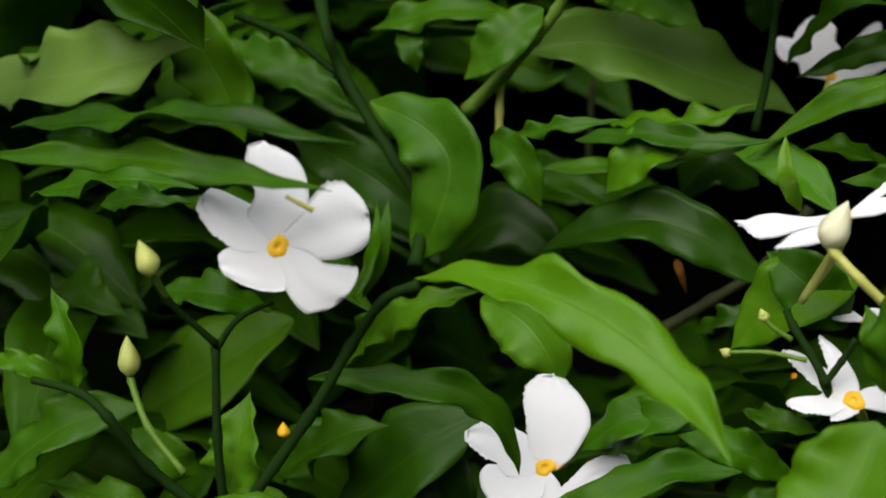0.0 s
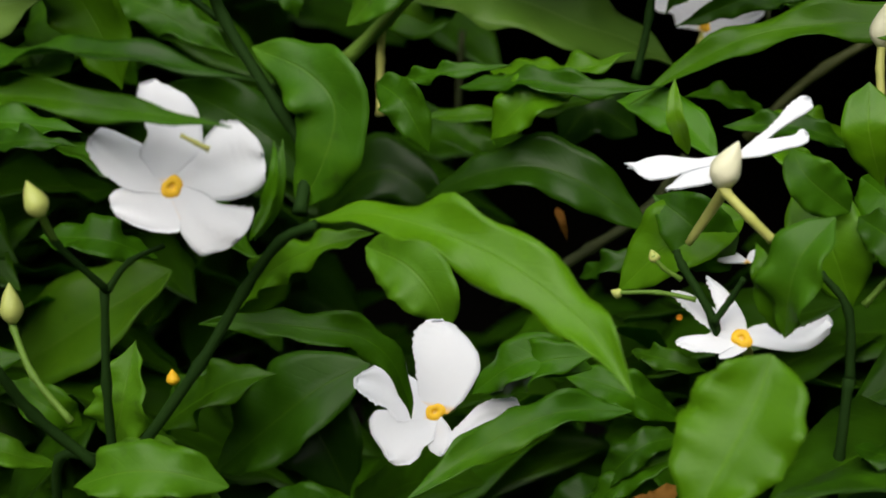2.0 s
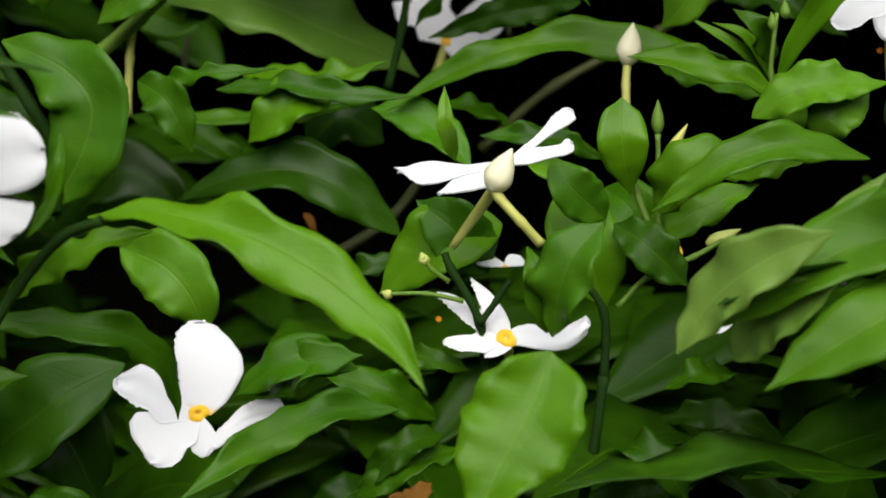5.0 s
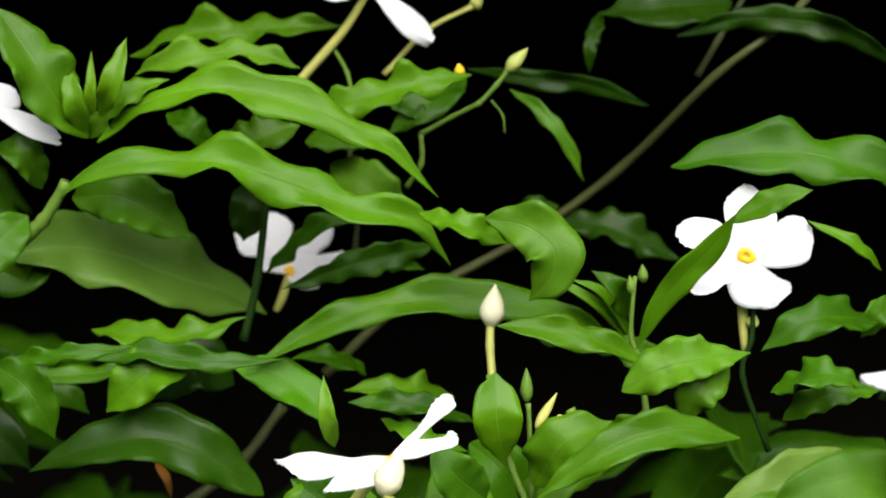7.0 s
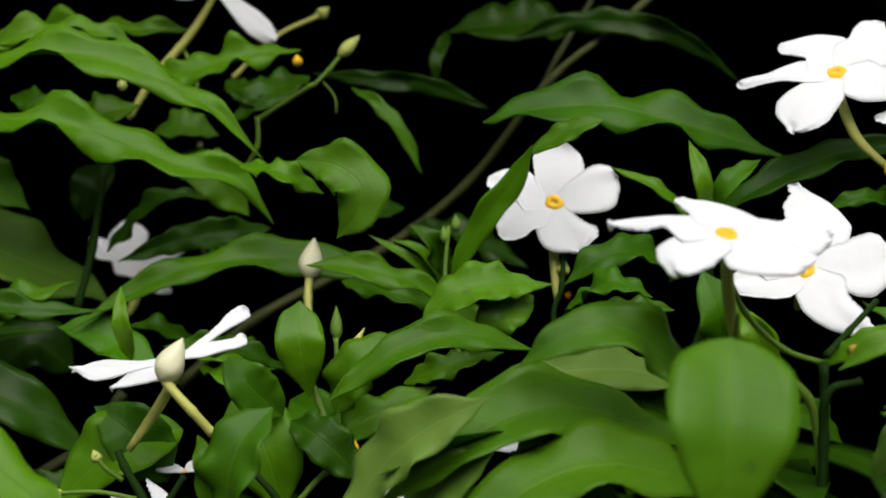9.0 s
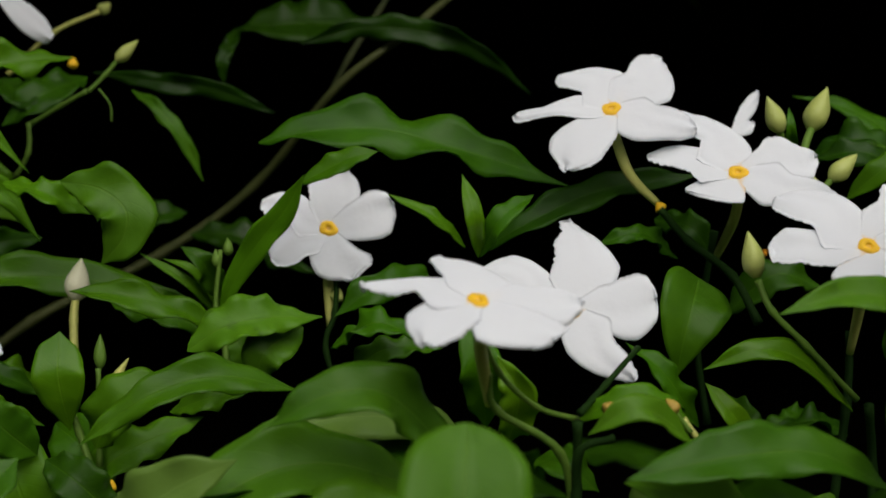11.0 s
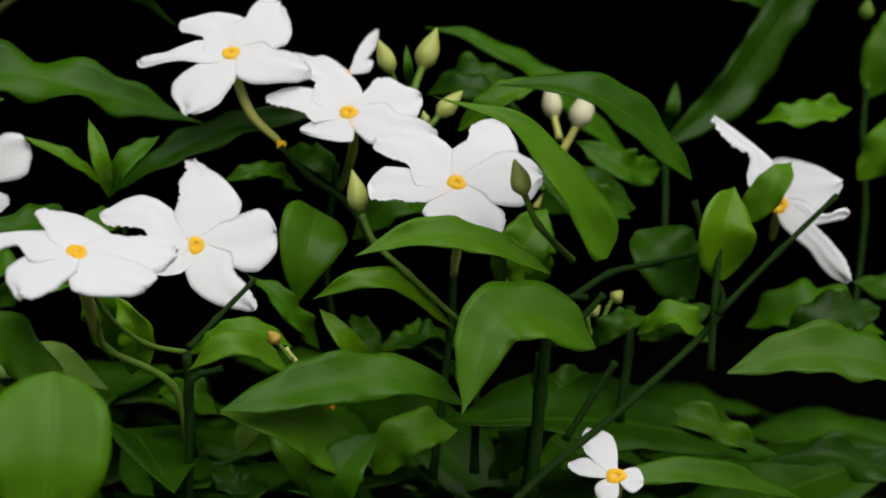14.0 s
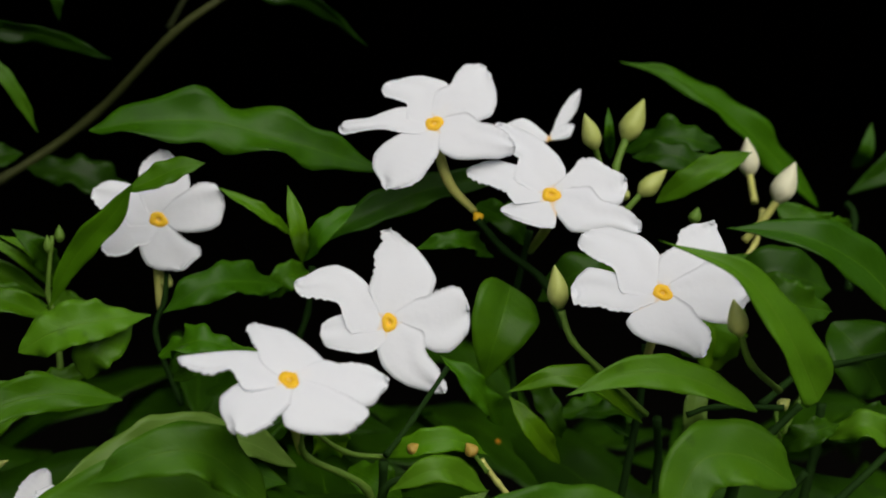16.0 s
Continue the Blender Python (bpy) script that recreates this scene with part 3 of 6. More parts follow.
leaf(LEFT, [(0.0184, -0.0700, 0.9976), (0.0259, -0.0765, 1.0056), (0.0290, -0.0779, 1.0145), (0.0273, -0.0740, 1.0207)], 0.0031, (-0.16, -0.98, -0.11), "leaf", wave=0.4)
leaf(LEFT, [(0.0089, 0.0300, 0.9854), (0.0236, 0.0235, 0.9808), (0.0322, 0.0221, 0.9714), (0.0344, 0.0260, 0.9601)], 0.0201, (0.06, -0.97, 0.22), "dull")
leaf(LEFT, [(0.1152, 0.0200, 0.9811), (0.1065, 0.0120, 0.9936), (0.0956, 0.0160, 1.0014)], 0.0175, (0.24, -0.97, 0.05), "leaf")
leaf(LEFT, [(0.0676, 0.0500, 0.9744), (0.0802, 0.0420, 0.9805), (0.0916, 0.0460, 0.9824)], 0.0070, (-0.29, -0.83, 0.47), "deep")
leaf(LEFT, [(0.1017, 0.0200, 0.9399), (0.0889, 0.0120, 0.9488), (0.0686, 0.0160, 0.9535)], 0.0113, (0.29, -0.85, 0.45), "leaf")
leaf(LEFT, [(0.1052, 0.0000, 0.9405), (0.0955, -0.0080, 0.9385), (0.0820, -0.0040, 0.9244)], 0.0088, (-0.15, -0.88, 0.44), "leaf")
leaf(LEFT, [(0.0323, 0.0500, 1.0307), (0.0543, 0.0435, 1.0324), (0.0710, 0.0421, 1.0298), (0.0938, 0.0460, 1.0295)], 0.0078, (-0.04, -0.84, 0.54), "deep")
leaf(LEFT, [(0.1629, 0.0300, 0.9398), (0.1813, 0.0220, 0.9425), (0.1986, 0.0260, 0.9348)], 0.0092, (-0.02, -0.84, 0.54), "deep")
leaf(LEFT, [(0.1658, 0.0100, 0.9336), (0.1840, 0.0020, 0.9377), (0.2052, 0.0060, 0.9255)], 0.0082, (0.02, -0.84, 0.54), "deep")
leaf(LEFT, [(0.1377, 0.0200, 0.9045), (0.1527, 0.0120, 0.9197), (0.1723, 0.0160, 0.9240)], 0.0141, (-0.32, -0.86, 0.40), "deep")
leaf(LEFT, [(0.0868, 0.0000, 0.9265), (0.0789, -0.0080, 0.9235), (0.0707, -0.0040, 0.9131)], 0.0126, (-0.14, -0.89, 0.43), "leaf")
leaf(LEFT, [(0.0993, 0.0300, 0.9194), (0.0934, 0.0220, 0.9154), (0.0846, 0.0260, 0.9089)], 0.0077, (-0.10, -0.88, 0.47), "dead", wave=1.4)
leaf(LEFT, [(0.0532, 0.0000, 0.9501), (0.0700, -0.0080, 0.9599), (0.0843, -0.0040, 0.9619)], 0.0124, (-0.28, -0.84, 0.46), "leaf")
leaf(LEFT, [(0.0167, -0.0100, 0.9081), (0.0087, -0.0180, 0.9190), (-0.0066, -0.0140, 0.9206)], 0.0147, (0.36, -0.85, 0.39), "leaf")
leaf(LEFT, [(0.1472, 0.0500, 1.0034), (0.1551, 0.0420, 0.9973), (0.1635, 0.0460, 0.9827)], 0.0168, (0.05, -0.97, 0.22), "leaf")
leaf(LEFT, [(0.1597, 0.0300, 0.9823), (0.1651, 0.0220, 0.9953), (0.1890, 0.0260, 1.0067)], 0.0116, (-0.37, -0.88, 0.30), "fresh")
leaf(LEFT, [(-0.0359, -0.0429, 0.9383), (-0.0106, -0.0549, 0.9309), (0.0036, -0.0529, 0.9107)], 0.0241, (-0.01, -0.95, 0.33), "dull")
leaf(LEFT, [(-0.0580, -0.0336, 0.9322), (-0.0689, -0.0456, 0.9391), (-0.0946, -0.0436, 0.9413)], 0.0092, (0.35, -0.55, 0.76), "dull")
leaf(LEFT, [(-0.0638, -0.0858, 1.0397), (-0.0065, -0.0978, 1.0410), (0.0340, -0.0958, 1.0340)], 0.0093, (0.01, -0.48, 0.88), "leaf", wave=0.8)
leaf(LEFT, [(-0.1040, -0.0298, 1.0202), (-0.0656, -0.0418, 1.0249), (-0.0412, -0.0398, 1.0221)], 0.0143, (-0.11, -0.55, 0.83), "leaf")
leaf(LEFT, [(0.1391, 0.0857, 1.0590), (0.1154, 0.0737, 1.0547), (0.0922, 0.0757, 1.0469)], 0.0092, (0.22, -0.98, 0.00), "leaf")
leaf(LEFT, [(0.1816, 0.0019, 0.9583), (0.1714, -0.0101, 0.9602), (0.1622, -0.0081, 0.9555)], 0.0093, (0.13, -0.53, 0.84), "leaf")
leaf(LEFT, [(0.1106, 0.0039, 0.9364), (0.0948, -0.0081, 0.9324), (0.0809, -0.0061, 0.9212)], 0.0096, (-0.12, -0.70, 0.70), "leaf")
stem(LEFT, [(0.0088, -0.0819, 1.0223), (0.0123, -0.0819, 1.0206), (0.0149, -0.0809, 1.0191)], 0.00048, 0.00067, TUBE)
leaf(LEFT, [(0.0093, -0.0474, 0.9951), (0.0207, -0.0594, 1.0066), (0.0223, -0.0574, 1.0207)], 0.0038, (0.15, -0.89, -0.42), "leaf", wave=0.3)
leaf(LEFT, [(-0.0276, -0.0282, 0.9884), (-0.0356, -0.0402, 0.9943), (-0.0565, -0.0382, 0.9950)], 0.0122, (0.37, -0.65, 0.67), "leaf")
leaf(LEFT, [(-0.0291, 0.0740, 1.0733), (-0.0258, 0.0620, 1.0619), (-0.0246, 0.0640, 1.0529)], 0.0098, (0.31, -0.83, 0.46), "leaf")
leaf(LEFT, [(-0.0491, 0.0091, 0.9342), (-0.0225, -0.0029, 0.9495), (-0.0070, -0.0009, 0.9532)], 0.0179, (-0.44, -0.74, 0.51), "leaf")
leaf(LEFT, [(-0.0222, 0.0204, 0.9481), (-0.0330, 0.0084, 0.9466), (-0.0505, 0.0104, 0.9356)], 0.0130, (0.08, -0.85, 0.51), "leaf")
leaf(LEFT, [(0.1487, -0.0076, 0.9417), (0.1596, -0.0196, 0.9407), (0.1693, -0.0176, 0.9280)], 0.0098, (0.03, -0.79, 0.61), "leaf")
flower(LEFT, (0.0040, -0.0782, 1.0107), (0.447, -0.873, 0.195), (0.912, 0.411, -0.000), [(0.0245, 97.0, (-0.23, -0.34, -0.36, -0.34, -0.26, -0.14), (0.16, 0.26, 0.13, 0.18, 0.20, 0.16)),
     (0.0216, 15.9, (-0.16, -0.26, -0.31, -0.32, -0.29, -0.23), (0.16, 0.26, 0.43, 0.52, 0.48, 0.32)),
     (0.0185, -49.3, (-0.16, -0.26, -0.31, -0.33, -0.31, -0.13), (0.16, 0.26, 0.27, 0.42, 0.57, 0.46)),
     (0.0141, -158.9, (-0.16, -0.26, -0.22, -0.30, -0.30, -0.26), (0.72, 0.66, 0.57, 0.43, 0.26, 0.12)),
     (0.0211, 148.5, (-0.16, -0.26, -0.25, -0.24, -0.23, -0.20), (0.16, 0.26, 0.26, 0.24, 0.17, 0.10))], tube=[(-0.0097, -0.0432, 1.0073)])
flower(LEFT, (0.0399, -0.0036, 0.9448), (0.114, -0.923, 0.368), (0.985, 0.174, -0.000), [(0.0253, 80.2, (-0.27, -0.34, -0.39, -0.33, -0.17, -0.03), (0.22, 0.27, 0.33, 0.40, 0.39, 0.31)),
     (0.0244, 158.6, (-0.16, -0.26, -0.28, -0.38, -0.26, -0.15), (0.16, 0.26, 0.16, 0.16, 0.11, 0.07)),
     (0.0178, -127.2, (-0.16, -0.50, -0.76, -0.76, -0.60, -0.28), (0.16, 0.26, 0.19, 0.23, 0.17, 0.05)),
     (0.0227, 4.7, (-0.46, -0.35, -0.23, -0.15, -0.17, -0.16), (-0.27, -0.12, 0.04, 0.10, 0.10, 0.11)),
     (0.0116, -83.1, (-0.16, -0.26, -0.20, -0.26, -0.23, -0.09), (0.16, 0.29, 0.35, 0.35, 0.29, 0.17))], tube=[(0.0334, 0.0314, 0.9378)])
flower(LEFT, (0.1214, -0.0159, 1.0131), (-0.242, -0.619, 0.747), (1.000, 0.013, -0.000), [(0.0301, 166.7, (-0.03, -0.01, -0.05, -0.10, -0.09, -0.04), (0.10, 0.14, 0.22, 0.24, 0.14, 0.06)),
     (0.0182, -161.0, (-0.08, -0.20, -0.27, -0.23, -0.14, -0.08), (0.33, 0.33, 0.28, 0.21, 0.13, 0.07)),
     (0.0236, 42.3, (-0.04, -0.06, -0.04, -0.04, -0.06, -0.05), (0.03, 0.03, 0.04, 0.11, 0.17, 0.15)),
     (0.0172, 13.6, (-0.10, -0.16, -0.16, -0.16, -0.19, -0.16), (0.08, 0.16, 0.10, 0.04, 0.02, 0.11))], tube=[(0.1163, -0.0009, 1.0034), (0.1067, 0.0041, 0.9898)], throat=0, cup=0.02, reflex=0.02)
flower(LEFT, (0.1220, -0.0116, 0.9683), (-0.000, -0.859, 0.511), (1.000, -0.000, 0.000), [(0.0196, 120.5, (-0.15, -0.17, -0.16, -0.14, -0.09, -0.05), (0.13, 0.12, 0.09, 0.06, 0.04, 0.02)),
     (0.0221, 145.3, (-0.13, -0.12, -0.11, -0.11, -0.10, -0.07), (0.13, 0.13, 0.12, 0.09, 0.06, 0.04)),
     (0.0160, -177.8, (-0.16, -0.26, -0.08, -0.09, -0.08, -0.07), (0.16, 0.26, 0.22, 0.22, 0.16, 0.10)),
     (0.0072, -129.3, (-0.27, -0.37, -0.43, -0.45, -0.36, -0.19), (0.41, 0.37, 0.31, 0.22, 0.11, -0.02)),
     (0.0215, 12.2, (-0.13, -0.20, -0.25, -0.25, -0.17, -0.09), (0.13, 0.12, 0.01, 0.01, 0.07, 0.11))], tube=[(0.1222, 0.0034, 0.9605)])
flower(LEFT, (0.1202, 0.0162, 0.9839), (0.002, -0.495, 0.869), (1.000, 0.005, -0.000), [(0.0091, 159.4, (-0.13, -0.24, -0.31, -0.33, -0.24, -0.14), (0.13, 0.22, 0.27, 0.29, 0.24, 0.15)), (0.0062, 47.0, (-0.20, -0.37, -0.48, -0.51, -0.37, -0.21), (0.20, 0.34, 0.42, 0.45, 0.37, 0.22))], throat=0)
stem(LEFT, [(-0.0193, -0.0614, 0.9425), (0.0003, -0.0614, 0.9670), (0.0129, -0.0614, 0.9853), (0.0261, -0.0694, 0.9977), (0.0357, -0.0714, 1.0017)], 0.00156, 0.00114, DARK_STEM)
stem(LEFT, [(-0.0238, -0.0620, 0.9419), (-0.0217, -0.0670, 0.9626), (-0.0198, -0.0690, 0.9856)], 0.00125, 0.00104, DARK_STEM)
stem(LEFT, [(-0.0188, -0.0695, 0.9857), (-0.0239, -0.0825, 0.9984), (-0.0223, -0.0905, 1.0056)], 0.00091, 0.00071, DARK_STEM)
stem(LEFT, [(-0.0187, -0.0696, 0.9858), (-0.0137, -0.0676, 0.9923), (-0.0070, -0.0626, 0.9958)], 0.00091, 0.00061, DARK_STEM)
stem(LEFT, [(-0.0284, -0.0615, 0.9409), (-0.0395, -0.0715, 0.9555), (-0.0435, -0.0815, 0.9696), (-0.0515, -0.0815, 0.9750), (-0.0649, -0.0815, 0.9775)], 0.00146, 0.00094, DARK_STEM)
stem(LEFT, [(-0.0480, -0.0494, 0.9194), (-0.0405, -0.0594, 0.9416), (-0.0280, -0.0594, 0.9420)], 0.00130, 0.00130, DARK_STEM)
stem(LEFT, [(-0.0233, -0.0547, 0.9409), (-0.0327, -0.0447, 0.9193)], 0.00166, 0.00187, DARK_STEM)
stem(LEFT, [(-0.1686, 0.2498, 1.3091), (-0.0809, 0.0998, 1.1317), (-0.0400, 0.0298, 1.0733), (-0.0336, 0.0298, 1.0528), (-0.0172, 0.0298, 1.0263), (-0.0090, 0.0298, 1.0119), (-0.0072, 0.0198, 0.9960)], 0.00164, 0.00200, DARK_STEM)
stem(LEFT, [(-0.0640, 0.0199, 1.0714), (-0.0478, 0.0249, 1.0633), (-0.0352, 0.0299, 1.0525)], 0.00122, 0.00110, DARK_STEM)
stem(LEFT, [(-0.0306, 0.2600, 1.0540), (-0.0377, 0.2700, 1.0115), (-0.0465, 0.2800, 0.9854)], 0.00125, 0.00150, WOODY)
stem(LEFT, [(0.1166, -0.0054, 0.9558), (0.1153, -0.0114, 0.9720), (0.1076, -0.0114, 0.9861), (0.1060, -0.0104, 0.9896)], 0.00125, 0.00094, DARK_STEM)
stem(LEFT, [(0.1154, -0.0135, 0.9722), (0.1195, -0.0135, 0.9780), (0.1229, -0.0135, 0.9834)], 0.00092, 0.00072, DARK_STEM)
stem(LEFT, [(0.1110, -0.0120, 0.9777), (0.1019, -0.0140, 0.9796), (0.0921, -0.0150, 0.9795)], 0.00062, 0.00051)
stem(LEFT, [(0.1072, -0.0108, 0.9825), (0.1032, -0.0128, 0.9855), (0.1008, -0.0138, 0.9888)], 0.00062, 0.00051)
stem(LEFT, [(0.1472, -0.0031, 0.9562), (0.1468, -0.0031, 0.9742), (0.1401, -0.0031, 0.9837)], 0.00127, 0.00085, DARK_STEM)
stem(LEFT, [(0.1504, -0.0005, 0.9754), (0.1583, -0.0005, 0.9837), (0.1699, -0.0005, 0.9891), (0.1770, -0.0005, 0.9935)], 0.00084, 0.00063)
stem(LEFT, [(0.1471, -0.0056, 0.9580), (0.1447, -0.0056, 0.9376), (0.1411, 0.0044, 0.9171)], 0.00127, 0.00137, DARK_STEM)
bud(LEFT, (-0.0216, -0.0911, 1.0051), (-0.0251, -0.0911, 1.0131), 0.0055, [(-0.0242, -0.0821, 0.9984)], mat=GREEN_BUD)
bud(LEFT, (-0.0502, -0.0617, 0.9757), (-0.0507, -0.0617, 0.9860), 0.0057, [(-0.0500, -0.0617, 0.9743), (-0.0420, -0.0667, 0.9640), (-0.0320, -0.0667, 0.9529)], mat=GREEN_BUD)
bud(LEFT, (0.1187, -0.0282, 1.0066), (0.1236, -0.0282, 1.0172), 0.0073, [(0.1207, -0.0282, 1.0052), (0.1260, -0.0282, 0.9995), (0.1308, -0.0252, 0.9940)])
bud(LEFT, (0.0931, -0.0146, 0.9788), (0.0903, -0.0146, 0.9800), 0.0026, mat=GREEN_BUD)
bud(LEFT, (0.1015, -0.0129, 0.9869), (0.1001, -0.0129, 0.9901), 0.0029, mat=GREEN_BUD)
bud(LEFT, (0.1728, 0.0011, 0.9921), (0.1816, 0.0011, 0.9962), 0.0036, mat=GREEN_BUD)
bud(LEFT, (0.1655, -0.0002, 0.9888), (0.1657, -0.0002, 0.9920), 0.0027, mat=THROAT, label="withered orange bud")
bud(LEFT, (-0.0153, -0.0456, 0.9584), (-0.0155, -0.0456, 0.9625), 0.0034, mat=THROAT, label="withered orange bud")
leaf(LEFT, [(-0.0888, -0.0179, 0.9256), (-0.0933, -0.0299, 0.9187), (-0.1085, -0.0279, 0.9081)], 0.0161, (0.10, -0.90, 0.43), "leaf")
leaf(LEFT, [(-0.1370, 0.0234, 0.9982), (-0.1163, 0.0114, 0.9866), (-0.1034, 0.0134, 0.9796)], 0.0153, (0.20, -0.68, 0.71), "leaf")
leaf(LEFT, [(-0.1098, 0.0239, 1.0306), (-0.1138, 0.0119, 1.0360), (-0.1320, 0.0139, 1.0364)], 0.0144, (0.45, -0.66, 0.61), "leaf")

# the shrub with long wavy leaves
leaf(MIDDLE, [(0.0104, 0.0700, 1.0583), (0.0248, 0.0780, 1.0605), (0.0416, 0.0860, 1.0573), (0.0591, 0.0940, 1.0493), (0.0734, 0.1020, 1.0438), (0.0862, 0.1100, 1.0356)], 0.0282, (0.52, -0.71, 0.48), "pale", wave=0.7)
leaf(MIDDLE, [(0.0299, 0.0750, 1.0750), (0.0464, 0.0670, 1.0755), (0.0661, 0.0710, 1.0627)], 0.0170, (-0.01, -0.96, 0.28), "dull")
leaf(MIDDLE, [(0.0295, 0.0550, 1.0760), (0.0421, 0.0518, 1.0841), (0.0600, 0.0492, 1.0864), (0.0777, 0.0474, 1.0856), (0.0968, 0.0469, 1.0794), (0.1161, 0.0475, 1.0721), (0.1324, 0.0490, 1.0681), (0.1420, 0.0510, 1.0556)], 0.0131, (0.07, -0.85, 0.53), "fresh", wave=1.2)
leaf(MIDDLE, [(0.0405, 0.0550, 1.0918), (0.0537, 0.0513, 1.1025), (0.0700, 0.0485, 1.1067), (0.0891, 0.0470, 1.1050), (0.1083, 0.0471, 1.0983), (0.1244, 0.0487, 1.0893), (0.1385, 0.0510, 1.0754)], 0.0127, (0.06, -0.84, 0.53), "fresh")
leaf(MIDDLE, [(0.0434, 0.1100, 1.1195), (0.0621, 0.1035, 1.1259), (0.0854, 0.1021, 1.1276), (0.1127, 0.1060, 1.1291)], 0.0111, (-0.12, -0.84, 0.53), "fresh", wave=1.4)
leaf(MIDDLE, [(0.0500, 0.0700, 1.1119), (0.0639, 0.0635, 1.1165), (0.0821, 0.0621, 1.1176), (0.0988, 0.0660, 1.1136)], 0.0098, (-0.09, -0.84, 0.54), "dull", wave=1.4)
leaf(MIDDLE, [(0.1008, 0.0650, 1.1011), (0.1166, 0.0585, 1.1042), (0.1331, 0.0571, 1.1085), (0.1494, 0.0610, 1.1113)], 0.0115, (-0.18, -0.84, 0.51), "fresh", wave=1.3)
leaf(MIDDLE, [(0.1521, 0.1100, 1.1154), (0.1706, 0.1035, 1.1121), (0.1907, 0.1021, 1.1098), (0.2119, 0.1060, 1.1029)], 0.0068, (-0.13, -0.93, -0.34), "deep")
leaf(MIDDLE, [(0.1650, 0.1000, 1.1084), (0.1738, 0.0935, 1.1015), (0.1818, 0.0921, 1.0916), (0.1886, 0.0960, 1.0785)], 0.0049, (0.07, -0.98, 0.19), "dull")
leaf(MIDDLE, [(0.1493, 0.0250, 1.0706), (0.1599, 0.0198, 1.0686), (0.1672, 0.0170, 1.0626), (0.1665, 0.0178, 1.0549), (0.1608, 0.0210, 1.0478)], 0.0156, (0.04, -0.98, 0.19), "dull", blunt=0.3)
leaf(MIDDLE, [(0.1322, 0.0400, 1.0713), (0.1440, 0.0320, 1.0684), (0.1571, 0.0360, 1.0627)], 0.0080, (0.05, -0.85, 0.53), "fresh")
leaf(MIDDLE, [(0.1679, 0.1200, 1.0633), (0.1745, 0.1120, 1.0689), (0.1836, 0.1160, 1.0700)], 0.0101, (-0.39, -0.82, 0.42), "deep")
leaf(MIDDLE, [(0.1847, 0.1300, 1.0636), (0.2019, 0.1220, 1.0625), (0.2272, 0.1260, 1.0504)], 0.0130, (0.08, -0.85, 0.52), "deep")
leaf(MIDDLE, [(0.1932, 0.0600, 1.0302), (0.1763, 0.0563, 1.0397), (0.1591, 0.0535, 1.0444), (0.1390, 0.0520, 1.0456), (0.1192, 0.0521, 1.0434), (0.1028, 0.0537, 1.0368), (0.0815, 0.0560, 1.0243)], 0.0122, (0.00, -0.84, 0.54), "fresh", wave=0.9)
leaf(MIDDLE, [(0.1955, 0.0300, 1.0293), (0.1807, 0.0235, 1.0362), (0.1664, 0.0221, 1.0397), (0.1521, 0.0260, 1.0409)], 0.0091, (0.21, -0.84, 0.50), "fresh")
leaf(MIDDLE, [(0.2201, 0.0120, 1.0341), (0.2048, 0.0055, 1.0337), (0.1932, 0.0041, 1.0310), (0.1841, 0.0080, 1.0247)], 0.0133, (-0.04, -0.85, 0.53), "dull", blunt=0.3)
leaf(MIDDLE, [(0.2153, 0.0160, 1.0313), (0.2048, 0.0080, 1.0249), (0.2027, 0.0120, 1.0158)], 0.0120, (-0.01, -0.96, 0.26), "dull")
leaf(MIDDLE, [(0.1924, 0.0300, 1.0330), (0.1974, 0.0240, 1.0455), (0.2037, 0.0180, 1.0554), (0.2101, 0.0120, 1.0634), (0.2143, 0.0060, 1.0721)], 0.0076, (-0.39, -0.87, -0.31), "fresh", wave=0.4, blunt=0.5)
leaf(MIDDLE, [(0.2131, 0.0080, 1.0697), (0.2200, 0.0060, 1.0733), (0.2264, 0.0040, 1.0766), (0.2338, 0.0020, 1.0784)], 0.0073, (-0.41, -0.81, 0.42), "fresh", wave=0.4, blunt=0.2)
leaf(MIDDLE, [(0.2035, 0.0360, 1.0842), (0.2196, 0.0317, 1.0874), (0.2387, 0.0287, 1.0878), (0.2566, 0.0279, 1.0836), (0.2751, 0.0293, 1.0787), (0.2946, 0.0320, 1.0728)], 0.0171, (0.03, -0.84, 0.54), "leaf", wave=0.9)
leaf(MIDDLE, [(0.2196, 0.1000, 1.1253), (0.2393, 0.0948, 1.1303), (0.2614, 0.0920, 1.1291), (0.2787, 0.0928, 1.1229), (0.2967, 0.0960, 1.1102)], 0.0086, (-0.12, -0.93, -0.34), "deep", wave=1.2)
leaf(MIDDLE, [(0.2453, 0.1300, 1.1388), (0.2209, 0.1220, 1.1367), (0.1985, 0.1260, 1.1345)], 0.0207, (0.02, -0.84, 0.54), "deep")
leaf(MIDDLE, [(0.2002, 0.1300, 1.1358), (0.1950, 0.1220, 1.1238), (0.1953, 0.1260, 1.1142)], 0.0050, (-0.02, -0.98, 0.19), "deep")
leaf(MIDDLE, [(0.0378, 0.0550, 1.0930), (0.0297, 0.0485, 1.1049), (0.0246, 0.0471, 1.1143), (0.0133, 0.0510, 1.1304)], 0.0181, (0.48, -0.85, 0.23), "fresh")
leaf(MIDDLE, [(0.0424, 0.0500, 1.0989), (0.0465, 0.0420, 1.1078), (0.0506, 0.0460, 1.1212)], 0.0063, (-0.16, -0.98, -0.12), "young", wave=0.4)
